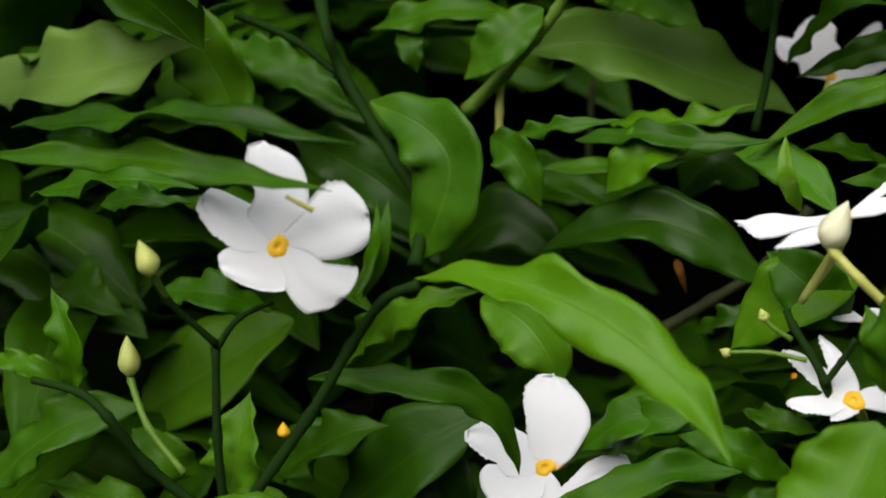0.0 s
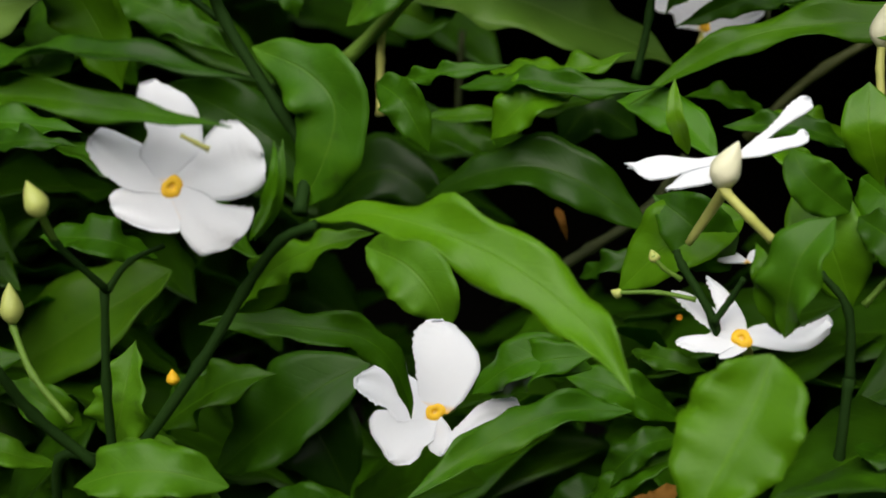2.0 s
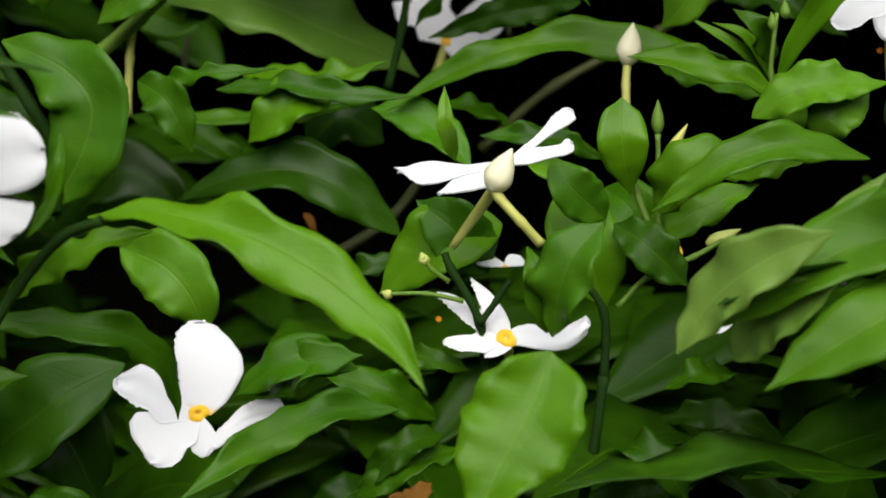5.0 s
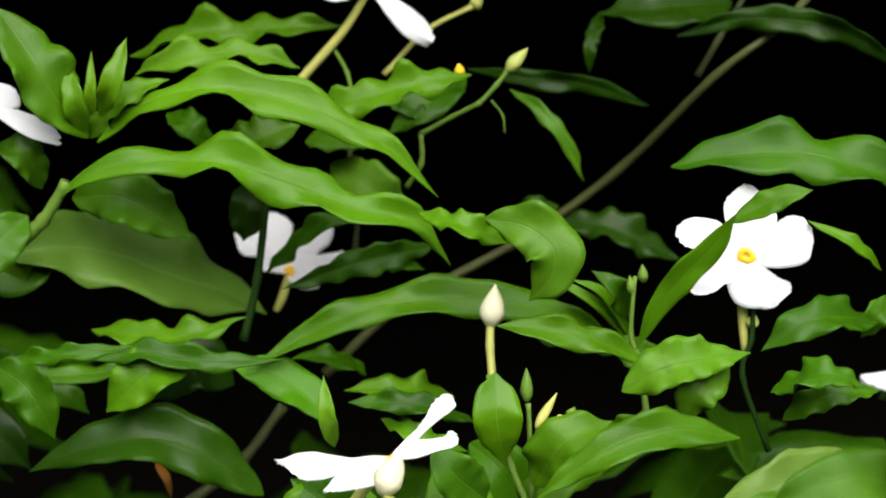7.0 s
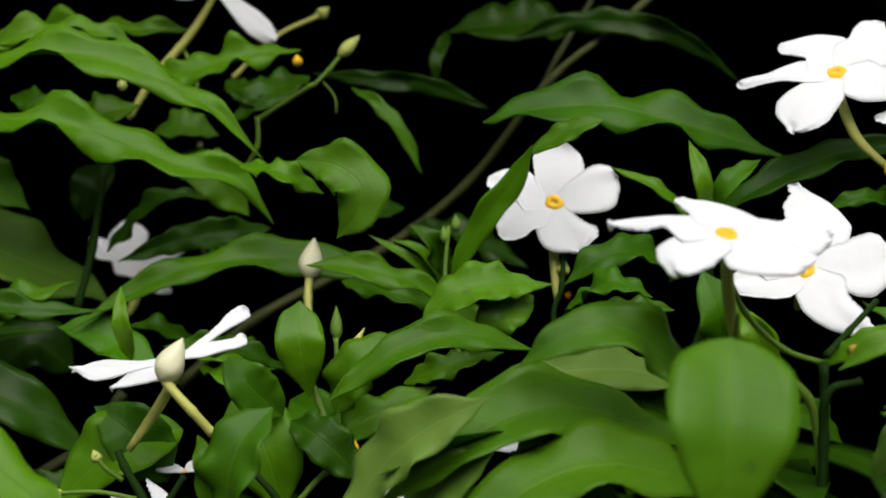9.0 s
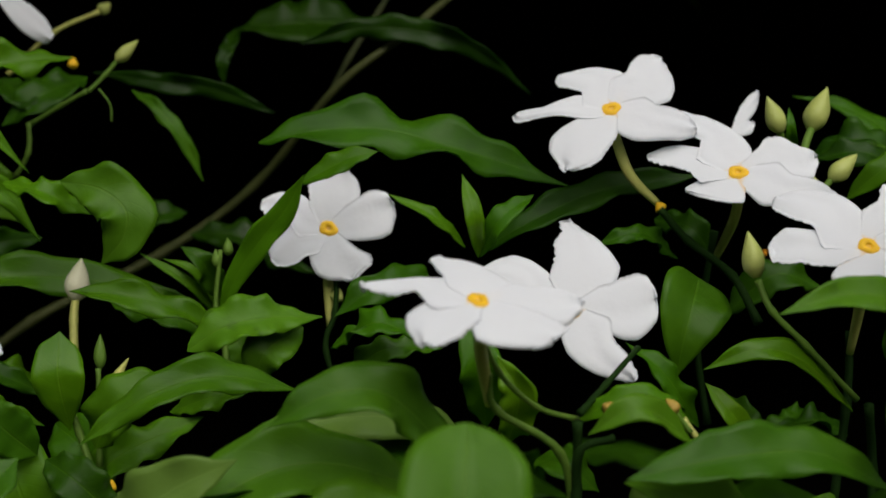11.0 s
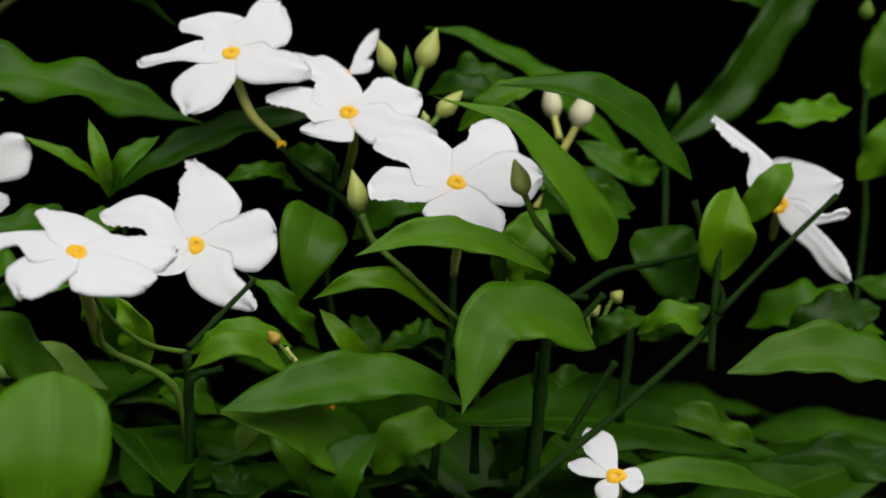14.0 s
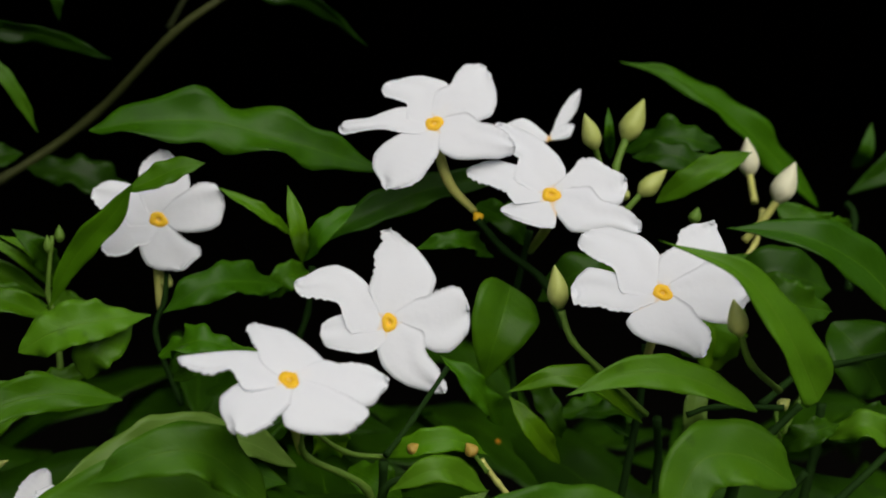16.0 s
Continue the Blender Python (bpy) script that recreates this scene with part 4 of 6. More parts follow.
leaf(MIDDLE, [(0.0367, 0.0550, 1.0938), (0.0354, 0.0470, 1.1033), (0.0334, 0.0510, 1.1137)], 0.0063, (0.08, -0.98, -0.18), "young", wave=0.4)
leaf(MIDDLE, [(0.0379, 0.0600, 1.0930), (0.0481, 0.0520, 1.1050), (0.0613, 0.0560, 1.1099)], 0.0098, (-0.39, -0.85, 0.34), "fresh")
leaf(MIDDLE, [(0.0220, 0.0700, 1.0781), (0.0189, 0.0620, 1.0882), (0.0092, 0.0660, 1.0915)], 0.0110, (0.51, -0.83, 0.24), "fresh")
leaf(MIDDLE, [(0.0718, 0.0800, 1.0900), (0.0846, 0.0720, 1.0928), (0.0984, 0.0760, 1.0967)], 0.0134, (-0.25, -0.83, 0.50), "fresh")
leaf(MIDDLE, [(0.0580, 0.0800, 1.1007), (0.0662, 0.0720, 1.0963), (0.0716, 0.0760, 1.0900)], 0.0092, (0.10, -0.88, 0.46), "leaf")
leaf(MIDDLE, [(0.1074, 0.1000, 1.0847), (0.1189, 0.0920, 1.0777), (0.1318, 0.0960, 1.0645)], 0.0160, (0.04, -0.97, 0.24), "dull")
leaf(MIDDLE, [(0.0994, 0.1000, 1.0920), (0.1101, 0.0920, 1.0937), (0.1218, 0.0960, 1.0910)], 0.0127, (-0.12, -0.83, 0.55), "dull")
leaf(MIDDLE, [(0.0192, 0.0300, 1.0326), (0.0365, 0.0220, 1.0350), (0.0552, 0.0260, 1.0366)], 0.0054, (-0.15, -0.83, 0.53), "leaf")
leaf(MIDDLE, [(0.0758, 0.1000, 1.0143), (0.0632, 0.0920, 1.0224), (0.0504, 0.0960, 1.0106)], 0.0200, (0.05, -0.83, 0.55), "deep")
leaf(MIDDLE, [(0.0175, 0.0200, 1.0329), (0.0278, 0.0120, 1.0272), (0.0338, 0.0160, 1.0132)], 0.0120, (0.04, -0.97, 0.23), "leaf")
leaf(MIDDLE, [(0.1081, 0.0500, 1.0089), (0.0994, 0.0533, 1.0179), (0.0890, 0.0567, 1.0237), (0.0771, 0.0600, 1.0257)], 0.0129, (0.02, -0.85, 0.53), "leaf", wave=0.6)
leaf(MIDDLE, [(0.1076, 0.0000, 1.0128), (0.1057, -0.0080, 1.0226), (0.1049, -0.0040, 1.0323)], 0.0046, (0.07, -0.98, -0.19), "young", wave=0.3)
leaf(MIDDLE, [(0.1481, 0.0400, 1.0113), (0.1311, 0.0320, 1.0183), (0.1114, 0.0360, 1.0185)], 0.0072, (0.19, -0.84, 0.51), "leaf")
leaf(MIDDLE, [(0.1211, 0.0400, 1.0128), (0.1311, 0.0320, 1.0095), (0.1457, 0.0360, 1.0036)], 0.0064, (0.05, -0.85, 0.52), "fresh")
leaf(MIDDLE, [(0.1537, 0.0180, 1.0034), (0.1510, 0.0100, 1.0179), (0.1508, 0.0140, 1.0298)], 0.0134, (0.05, -0.99, -0.14), "young", blunt=0.5, wave=0.4)
leaf(MIDDLE, [(0.1469, 0.0000, 0.9982), (0.1374, -0.0080, 1.0075), (0.1331, -0.0040, 1.0145)], 0.0127, (0.27, -0.96, -0.01), "dull")
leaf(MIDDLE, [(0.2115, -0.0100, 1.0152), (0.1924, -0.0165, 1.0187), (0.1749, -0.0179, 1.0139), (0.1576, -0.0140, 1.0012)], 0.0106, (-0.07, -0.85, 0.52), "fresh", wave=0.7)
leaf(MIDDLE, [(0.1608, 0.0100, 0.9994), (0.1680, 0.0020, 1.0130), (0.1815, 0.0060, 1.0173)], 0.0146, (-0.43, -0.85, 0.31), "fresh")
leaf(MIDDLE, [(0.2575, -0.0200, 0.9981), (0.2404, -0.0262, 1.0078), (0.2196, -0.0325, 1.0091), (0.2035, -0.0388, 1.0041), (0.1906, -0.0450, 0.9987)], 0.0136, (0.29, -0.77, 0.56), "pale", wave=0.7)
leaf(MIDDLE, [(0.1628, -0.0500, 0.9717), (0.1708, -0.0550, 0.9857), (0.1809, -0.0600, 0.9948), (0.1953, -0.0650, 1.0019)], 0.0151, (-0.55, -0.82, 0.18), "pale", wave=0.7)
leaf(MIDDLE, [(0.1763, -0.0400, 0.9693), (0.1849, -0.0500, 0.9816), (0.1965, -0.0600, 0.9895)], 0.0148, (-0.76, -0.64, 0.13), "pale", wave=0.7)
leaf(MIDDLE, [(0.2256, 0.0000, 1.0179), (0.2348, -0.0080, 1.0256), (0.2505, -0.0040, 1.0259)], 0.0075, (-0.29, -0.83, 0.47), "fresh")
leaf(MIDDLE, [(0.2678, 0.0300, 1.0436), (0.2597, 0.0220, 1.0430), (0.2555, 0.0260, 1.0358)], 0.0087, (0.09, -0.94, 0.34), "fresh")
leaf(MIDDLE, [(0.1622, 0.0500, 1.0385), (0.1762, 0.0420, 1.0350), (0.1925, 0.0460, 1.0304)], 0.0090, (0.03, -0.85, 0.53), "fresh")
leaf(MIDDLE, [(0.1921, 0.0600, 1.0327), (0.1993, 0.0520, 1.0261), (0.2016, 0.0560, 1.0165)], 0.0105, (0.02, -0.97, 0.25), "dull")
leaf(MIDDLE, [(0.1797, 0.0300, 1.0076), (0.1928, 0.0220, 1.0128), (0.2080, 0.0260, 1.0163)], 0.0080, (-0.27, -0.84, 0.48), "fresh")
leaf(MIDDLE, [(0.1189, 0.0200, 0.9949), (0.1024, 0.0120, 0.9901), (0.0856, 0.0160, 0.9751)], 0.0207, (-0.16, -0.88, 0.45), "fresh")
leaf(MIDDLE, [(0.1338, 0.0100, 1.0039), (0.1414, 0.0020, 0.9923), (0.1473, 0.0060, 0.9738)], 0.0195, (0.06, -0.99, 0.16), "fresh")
leaf(MIDDLE, [(0.1490, 0.0000, 0.9972), (0.1576, -0.0080, 0.9921), (0.1680, -0.0040, 0.9817)], 0.0123, (0.02, -0.96, 0.27), "leaf")
leaf(MIDDLE, [(0.0195, 0.0600, 1.0706), (0.0093, 0.0520, 1.0611), (-0.0053, 0.0560, 1.0499)], 0.0160, (-0.05, -0.97, 0.24), "dull")
leaf(MIDDLE, [(0.0881, 0.0900, 1.0802), (0.0826, 0.0820, 1.0722), (0.0802, 0.0860, 1.0610)], 0.0122, (-0.03, -0.98, 0.21), "deep")
leaf(MIDDLE, [(0.0339, 0.0841, 1.0932), (0.0363, 0.0721, 1.1056), (0.0365, 0.0741, 1.1191)], 0.0038, (0.10, -0.92, -0.38), "young", wave=0.3)
leaf(MIDDLE, [(0.1510, 0.1007, 1.1121), (0.1384, 0.0887, 1.1041), (0.1256, 0.0907, 1.0940)], 0.0132, (-0.03, -0.86, 0.51), "leaf")
leaf(MIDDLE, [(0.1975, 0.0616, 1.0319), (0.1868, 0.0496, 1.0468), (0.1768, 0.0516, 1.0514)], 0.0037, (0.50, -0.86, 0.04), "fresh", wave=0.4)
leaf(MIDDLE, [(0.1972, 0.0624, 1.0312), (0.1852, 0.0504, 1.0435), (0.1699, 0.0524, 1.0530)], 0.0037, (0.48, -0.87, 0.15), "fresh", wave=0.4)
leaf(MIDDLE, [(0.0683, 0.0551, 1.0312), (0.0557, 0.0431, 1.0270), (0.0429, 0.0451, 1.0152)], 0.0160, (0.01, -0.84, 0.55), "fresh")
leaf(MIDDLE, [(0.0717, 0.0841, 1.0263), (0.0389, 0.0721, 1.0228), (0.0078, 0.0741, 1.0206)], 0.0080, (0.03, -0.67, 0.74), "fresh")
leaf(MIDDLE, [(0.2077, -0.0127, 0.9868), (0.2314, -0.0247, 1.0010), (0.2547, -0.0227, 0.9941)], 0.0169, (-0.26, -0.66, 0.70), "fresh")
leaf(MIDDLE, [(0.0873, 0.0866, 1.0512), (0.1056, 0.0746, 1.0675), (0.1202, 0.0766, 1.0670)], 0.0070, (-0.46, -0.79, 0.41), "leaf")
leaf(MIDDLE, [(0.0348, 0.0749, 1.0355), (0.0599, 0.0629, 1.0339), (0.0819, 0.0649, 1.0398)], 0.0107, (-0.21, -0.64, 0.74), "fresh")
leaf(MIDDLE, [(0.1189, 0.0983, 1.0538), (0.1286, 0.0863, 1.0538), (0.1365, 0.0883, 1.0514)], 0.0080, (-0.32, -0.67, 0.67), "leaf")
leaf(MIDDLE, [(0.0517, 0.0878, 0.9917), (0.0563, 0.0758, 0.9894), (0.0577, 0.0778, 0.9822)], 0.0026, (-0.08, -0.73, 0.68), "dead", wave=0.3)
leaf(MIDDLE, [(0.1448, 0.0749, 1.0131), (0.1314, 0.0629, 1.0177), (0.1105, 0.0649, 1.0173)], 0.0097, (0.27, -0.61, 0.74), "fresh")
leaf(MIDDLE, [(0.1178, 0.0830, 1.0192), (0.1084, 0.0710, 1.0262), (0.0925, 0.0730, 1.0257)], 0.0077, (0.41, -0.58, 0.71), "leaf")
leaf(MIDDLE, [(0.1237, 0.0997, 1.1103), (0.1346, 0.0877, 1.1009), (0.1361, 0.0897, 1.0982)], 0.0100, (-0.17, -0.82, 0.55), "leaf")
flower(MIDDLE, (0.2230, 0.0278, 1.0592), (-0.158, -0.973, 0.170), (0.978, -0.210, 0.000), [(0.0202, 92.7, (-0.29, -0.41, -0.46, -0.42, -0.28, -0.18), (0.18, 0.26, 0.26, 0.28, 0.21, 0.10)),
     (0.0196, 17.5, (-0.21, -0.29, -0.33, -0.35, -0.30, -0.12), (0.16, 0.26, 0.32, 0.38, 0.36, 0.30)),
     (0.0160, -68.2, (-0.42, -0.49, -0.51, -0.48, -0.32, -0.07), (0.16, 0.26, 0.35, 0.54, 0.52, 0.23)),
     (0.0180, -144.8, (-0.31, -0.39, -0.39, -0.35, -0.30, -0.27), (0.16, 0.26, 0.17, 0.19, 0.14, 0.06)),
     (0.0205, 160.2, (-0.16, -0.26, -0.33, -0.31, -0.27, -0.20), (0.16, 0.26, 0.13, 0.16, 0.15, 0.08))], tube=[(0.2234, 0.0328, 1.0465), (0.2242, 0.0328, 1.0317)])
flower(MIDDLE, (0.0933, 0.1301, 1.0482), (0.159, -0.959, 0.235), (0.998, 0.063, -0.000), [(0.0213, 105.9, (-0.16, -0.26, -0.19, -0.28, -0.21, -0.11), (0.16, 0.29, 0.44, 0.42, 0.32, 0.16)),
     (0.0229, 49.0, (-0.13, -0.14, -0.16, -0.20, -0.16, -0.08), (0.13, 0.12, 0.11, 0.10, 0.09, 0.07)),
     (0.0201, 16.1, (-0.18, -0.26, -0.21, -0.17, -0.12, -0.07), (0.16, 0.26, 0.12, 0.11, 0.08, 0.09)),
     (0.0114, -36.2, (-0.26, -0.29, -0.27, -0.20, -0.08, 0.04), (0.16, 0.26, 0.19, 0.21, 0.20, 0.17)),
     (0.0222, 143.4, (-0.16, -0.26, -0.13, -0.13, -0.11, -0.07), (0.16, 0.26, 0.11, 0.24, 0.18, 0.09))], tube=[(0.0907, 0.1301, 1.0392), (0.0884, 0.1301, 1.0344)], throat=0.0018)
flower(MIDDLE, (0.1203, 0.0964, 1.1399), (0.245, -0.883, 0.400), (0.998, -0.066, 0.000), [(0.0257, -35.5, (-0.07, -0.13, -0.17, -0.18, -0.13, -0.08), (0.07, 0.12, 0.15, 0.16, 0.13, 0.08)), (0.0173, -167.0, (-0.10, -0.19, -0.25, -0.27, -0.19, -0.11), (0.10, 0.18, 0.22, 0.24, 0.19, 0.12)), (0.0162, 60.4, (-0.11, -0.20, -0.27, -0.28, -0.20, -0.12), (0.11, 0.19, 0.23, 0.25, 0.20, 0.12))], tube=[(0.1113, 0.1014, 1.1262), (0.0985, 0.1064, 1.1120), (0.0901, 0.1114, 1.0994)], throat=0)
flower(MIDDLE, (0.0077, 0.0600, 1.1026), (0.139, -0.709, 0.691), (0.981, 0.192, -0.000), [(0.0120, 144.9, (-0.19, -0.35, -0.45, -0.48, -0.35, -0.20), (0.19, 0.32, 0.40, 0.43, 0.35, 0.21)), (0.0243, -30.4, (-0.06, -0.11, -0.15, -0.16, -0.11, -0.07), (0.06, 0.11, 0.13, 0.14, 0.11, 0.07)), (0.0114, 37.9, (-0.21, -0.38, -0.50, -0.53, -0.38, -0.22), (0.21, 0.35, 0.44, 0.47, 0.38, 0.24)), (0.0126, -96.8, (-0.08, -0.15, -0.20, -0.21, -0.15, -0.09), (0.08, 0.14, 0.17, 0.18, 0.15, 0.09))], tube=[(0.0107, 0.0600, 1.0907)], throat=0)
flower(MIDDLE, (0.1813, -0.0110, 0.9781), (-0.086, -0.843, 0.530), (0.978, -0.209, 0.000), [(0.0211, 66.8, (-0.08, -0.16, -0.20, -0.22, -0.16, -0.09), (0.08, 0.14, 0.18, 0.19, 0.16, 0.10)), (0.0134, 162.6, (-0.13, -0.25, -0.33, -0.35, -0.25, -0.14), (0.13, 0.23, 0.29, 0.31, 0.25, 0.15)), (0.0112, -141.2, (-0.14, -0.26, -0.34, -0.36, -0.26, -0.15), (0.14, 0.24, 0.30, 0.32, 0.26, 0.16)), (0.0115, -38.3, (-0.17, -0.32, -0.42, -0.44, -0.32, -0.18), (0.17, 0.30, 0.37, 0.39, 0.32, 0.20))], tube=[(0.1828, -0.0010, 0.9686)])
stem(MIDDLE, [(0.0317, 0.0550, 1.0804), (0.0241, 0.0588, 1.0693), (0.0156, 0.0625, 1.0616), (0.0043, 0.0663, 1.0519), (-0.0107, 0.0700, 1.0403)], 0.00160, 0.00230)
stem(MIDDLE, [(0.0016, 0.0700, 1.0502), (-0.0004, 0.0725, 1.0403), (-0.0020, 0.0750, 1.0223)], 0.00120, 0.00130, TUBE)
stem(MIDDLE, [(0.1624, 0.0200, 1.0032), (0.1644, 0.0167, 1.0100), (0.1665, 0.0133, 1.0142), (0.1681, 0.0100, 1.0175)], 0.00090, 0.00110, TUBE)
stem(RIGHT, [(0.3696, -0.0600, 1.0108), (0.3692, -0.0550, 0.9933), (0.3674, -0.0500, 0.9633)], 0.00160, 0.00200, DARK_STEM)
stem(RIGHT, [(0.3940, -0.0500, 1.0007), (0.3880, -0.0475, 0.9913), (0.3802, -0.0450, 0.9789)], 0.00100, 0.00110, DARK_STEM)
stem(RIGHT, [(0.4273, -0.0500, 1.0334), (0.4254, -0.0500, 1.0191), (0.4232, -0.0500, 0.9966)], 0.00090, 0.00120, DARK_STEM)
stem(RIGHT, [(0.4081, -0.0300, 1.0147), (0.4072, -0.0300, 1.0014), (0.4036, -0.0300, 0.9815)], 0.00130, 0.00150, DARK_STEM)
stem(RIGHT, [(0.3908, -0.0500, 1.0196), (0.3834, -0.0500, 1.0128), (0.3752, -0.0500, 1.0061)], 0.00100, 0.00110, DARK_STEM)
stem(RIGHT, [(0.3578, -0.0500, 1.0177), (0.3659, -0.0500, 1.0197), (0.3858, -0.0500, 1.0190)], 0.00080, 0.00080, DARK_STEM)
stem(MIDDLE, [(0.1048, 0.1431, 1.0106), (0.1309, 0.1431, 1.0337), (0.1755, 0.1431, 1.0581), (0.2072, 0.1331, 1.0821), (0.2330, 0.1031, 1.1128), (0.2625, 0.1031, 1.1371), (0.3121, 0.1531, 1.1933), (0.3478, 0.2031, 1.3119)], 0.00168, 0.00099, BROWN_STEM)
stem(MIDDLE, [(0.0915, 0.0998, 1.0069), (0.0784, 0.0998, 0.9898), (0.0621, 0.0898, 0.9785), (0.0501, 0.0798, 0.9710)], 0.00156, 0.00183, WOODY)
stem(MIDDLE, [(0.2324, 0.1252, 1.1136), (0.2380, 0.1202, 1.1252), (0.2484, 0.1202, 1.1423), (0.2552, 0.1202, 1.1535)], 0.00108, 0.00081, WOODY)
stem(MIDDLE, [(0.1353, 0.0831, 1.0939), (0.1447, 0.0781, 1.0991), (0.1528, 0.0731, 1.1033)], 0.00082, 0.00070)
stem(MIDDLE, [(0.1309, 0.0845, 1.0775), (0.1352, 0.0795, 1.0849), (0.1351, 0.0795, 1.0939)], 0.00082, 0.00071)
stem(MIDDLE, [(0.1251, 0.1097, 1.1135), (0.1389, 0.1097, 1.1277), (0.1538, 0.1097, 1.1355)], 0.00087, 0.00074, TUBE)
stem(MIDDLE, [(0.1086, 0.1049, 1.1219), (0.1130, 0.0999, 1.1135), (0.1146, 0.0949, 1.1044)], 0.00062, 0.00062)
stem(MIDDLE, [(0.1563, 0.0734, 1.1040), (0.1598, 0.0734, 1.0994), (0.1603, 0.0734, 1.0942)], 0.00034, 0.00023)
stem(MIDDLE, [(0.2257, 0.0296, 1.0453), (0.2252, 0.0296, 1.0354), (0.2228, 0.0296, 1.0246), (0.2305, 0.0296, 1.0034)], 0.00080, 0.00078, DARK_STEM)
stem(MIDDLE, [(0.1957, 0.0302, 1.0126), (0.1943, 0.0332, 1.0287), (0.1920, 0.0352, 1.0367), (0.1931, 0.0352, 1.0532)], 0.00099, 0.00055)
stem(MIDDLE, [(0.1508, 0.0275, 1.0267), (0.1509, 0.0225, 1.0180), (0.1559, 0.0205, 1.0027), (0.1606, 0.0175, 0.9909)], 0.00087, 0.00098)
stem(MIDDLE, [(0.1612, 0.0210, 1.0014), (0.1673, 0.0210, 1.0101), (0.1725, 0.0210, 1.0160)], 0.00075, 0.00053)
stem(MIDDLE, [(0.1615, 0.0199, 0.9936), (0.1611, 0.0199, 1.0078), (0.1606, 0.0199, 1.0199)], 0.00086, 0.00064)
stem(MIDDLE, [(0.0805, 0.0733, 1.0316), (0.0849, 0.0733, 1.0506), (0.0882, 0.0733, 1.0766)], 0.00132, 0.00108, DARK_STEM)
stem(MIDDLE, [(0.1165, 0.1210, 1.0661), (0.1145, 0.1210, 1.0509)], 0.00076, 0.00076, WOODY)
stem(MIDDLE, [(0.1155, 0.1120, 1.0605), (0.1158, 0.1120, 1.0493)], 0.00074, 0.00074, WOODY)
stem(MIDDLE, [(0.1139, 0.1140, 1.0920), (0.1138, 0.1140, 1.0752)], 0.00083, 0.00083, WOODY)
bud(MIDDLE, (0.1526, 0.0428, 1.0385), (0.1541, 0.0428, 1.0506), 0.0072, [(0.1524, 0.0418, 1.0331), (0.1529, 0.0398, 1.0231)])
bud(MIDDLE, (0.1612, 0.0752, 1.1130), (0.1677, 0.0752, 1.1199), 0.0043, [(0.1582, 0.0752, 1.1089), (0.1530, 0.0752, 1.1034)], mat=GREEN_BUD)
bud(MIDDLE, (0.1538, 0.1103, 1.1352), (0.1575, 0.1103, 1.1387), 0.0043, mat=GREEN_BUD)
bud(MIDDLE, (0.1608, 0.0247, 1.0196), (0.1607, 0.0247, 1.0291), 0.0034, mat=GREEN_STEM, label="small green bud")
bud(MIDDLE, (0.1627, 0.0201, 1.0131), (0.1686, 0.0201, 1.0228), 0.0027, [(0.1620, 0.0211, 1.0063)], mat=TUBE)
bud(MIDDLE, (0.1724, 0.0227, 1.0152), (0.1739, 0.0227, 1.0183), 0.0031, mat=GREEN_STEM, label="small green bud")
bud(MIDDLE, (0.1921, 0.0354, 1.0482), (0.1916, 0.0354, 1.0535), 0.0025, mat=GREEN_STEM, label="small green bud")
bud(MIDDLE, (0.1953, 0.0344, 1.0515), (0.1950, 0.0344, 1.0567), 0.0029, mat=GREEN_STEM, label="small green bud")
bud(MIDDLE, (0.2254, 0.0312, 1.0385), (0.2266, 0.0312, 1.0427), 0.0039, mat=GREEN_BUD)
bud(MIDDLE, (0.1478, 0.0848, 1.1119), (0.1473, 0.0848, 1.1159), 0.0033, mat=THROAT, label="withered orange bud")
bud(MIDDLE, (0.0890, 0.1030, 1.1074), (0.0887, 0.1030, 1.1119), 0.0032, mat=GREEN_BUD)

# the shrub with the flower cluster
leaf(RIGHT, [(0.2748, -0.0500, 1.0092), (0.2822, -0.0565, 1.0136), (0.2916, -0.0579, 1.0149), (0.3016, -0.0540, 1.0097)], 0.0069, (-0.14, -0.83, 0.54), "fresh", wave=0.4)
leaf(RIGHT, [(0.2868, -0.0500, 0.9825), (0.2908, -0.0580, 0.9928), (0.3024, -0.0540, 1.0004)], 0.0077, (-0.49, -0.84, 0.24), "pale", wave=0.5)
leaf(RIGHT, [(0.2957, -0.0500, 0.9930), (0.3004, -0.0580, 0.9860), (0.3076, -0.0540, 0.9698)], 0.0131, (0.05, -0.98, 0.19), "dull", wave=0.5)
leaf(RIGHT, [(0.3068, -0.0700, 0.9676), (0.3064, -0.0780, 0.9805), (0.3184, -0.0740, 0.9895)], 0.0132, (-0.53, -0.84, 0.13), "dull", wave=0.5)
leaf(RIGHT, [(0.2837, -0.0300, 0.9770), (0.2882, -0.0380, 0.9728), (0.2990, -0.0340, 0.9698)], 0.0080, (0.03, -0.85, 0.53), "leaf")
leaf(RIGHT, [(0.2680, -0.0300, 0.9824), (0.2702, -0.0380, 0.9788), (0.2771, -0.0340, 0.9757)], 0.0034, (0.02, -0.85, 0.53), "fresh", wave=0.3)
leaf(RIGHT, [(0.2665, -0.0300, 0.9786), (0.2687, -0.0380, 0.9747), (0.2748, -0.0340, 0.9718)], 0.0034, (0.02, -0.85, 0.52), "fresh", wave=0.3)
leaf(RIGHT, [(0.3862, -0.0500, 0.9630), (0.4006, -0.0565, 0.9699), (0.4225, -0.0579, 0.9677), (0.4508, -0.0540, 0.9579)], 0.0082, (-0.01, -0.84, 0.54), "dull", wave=0.4)
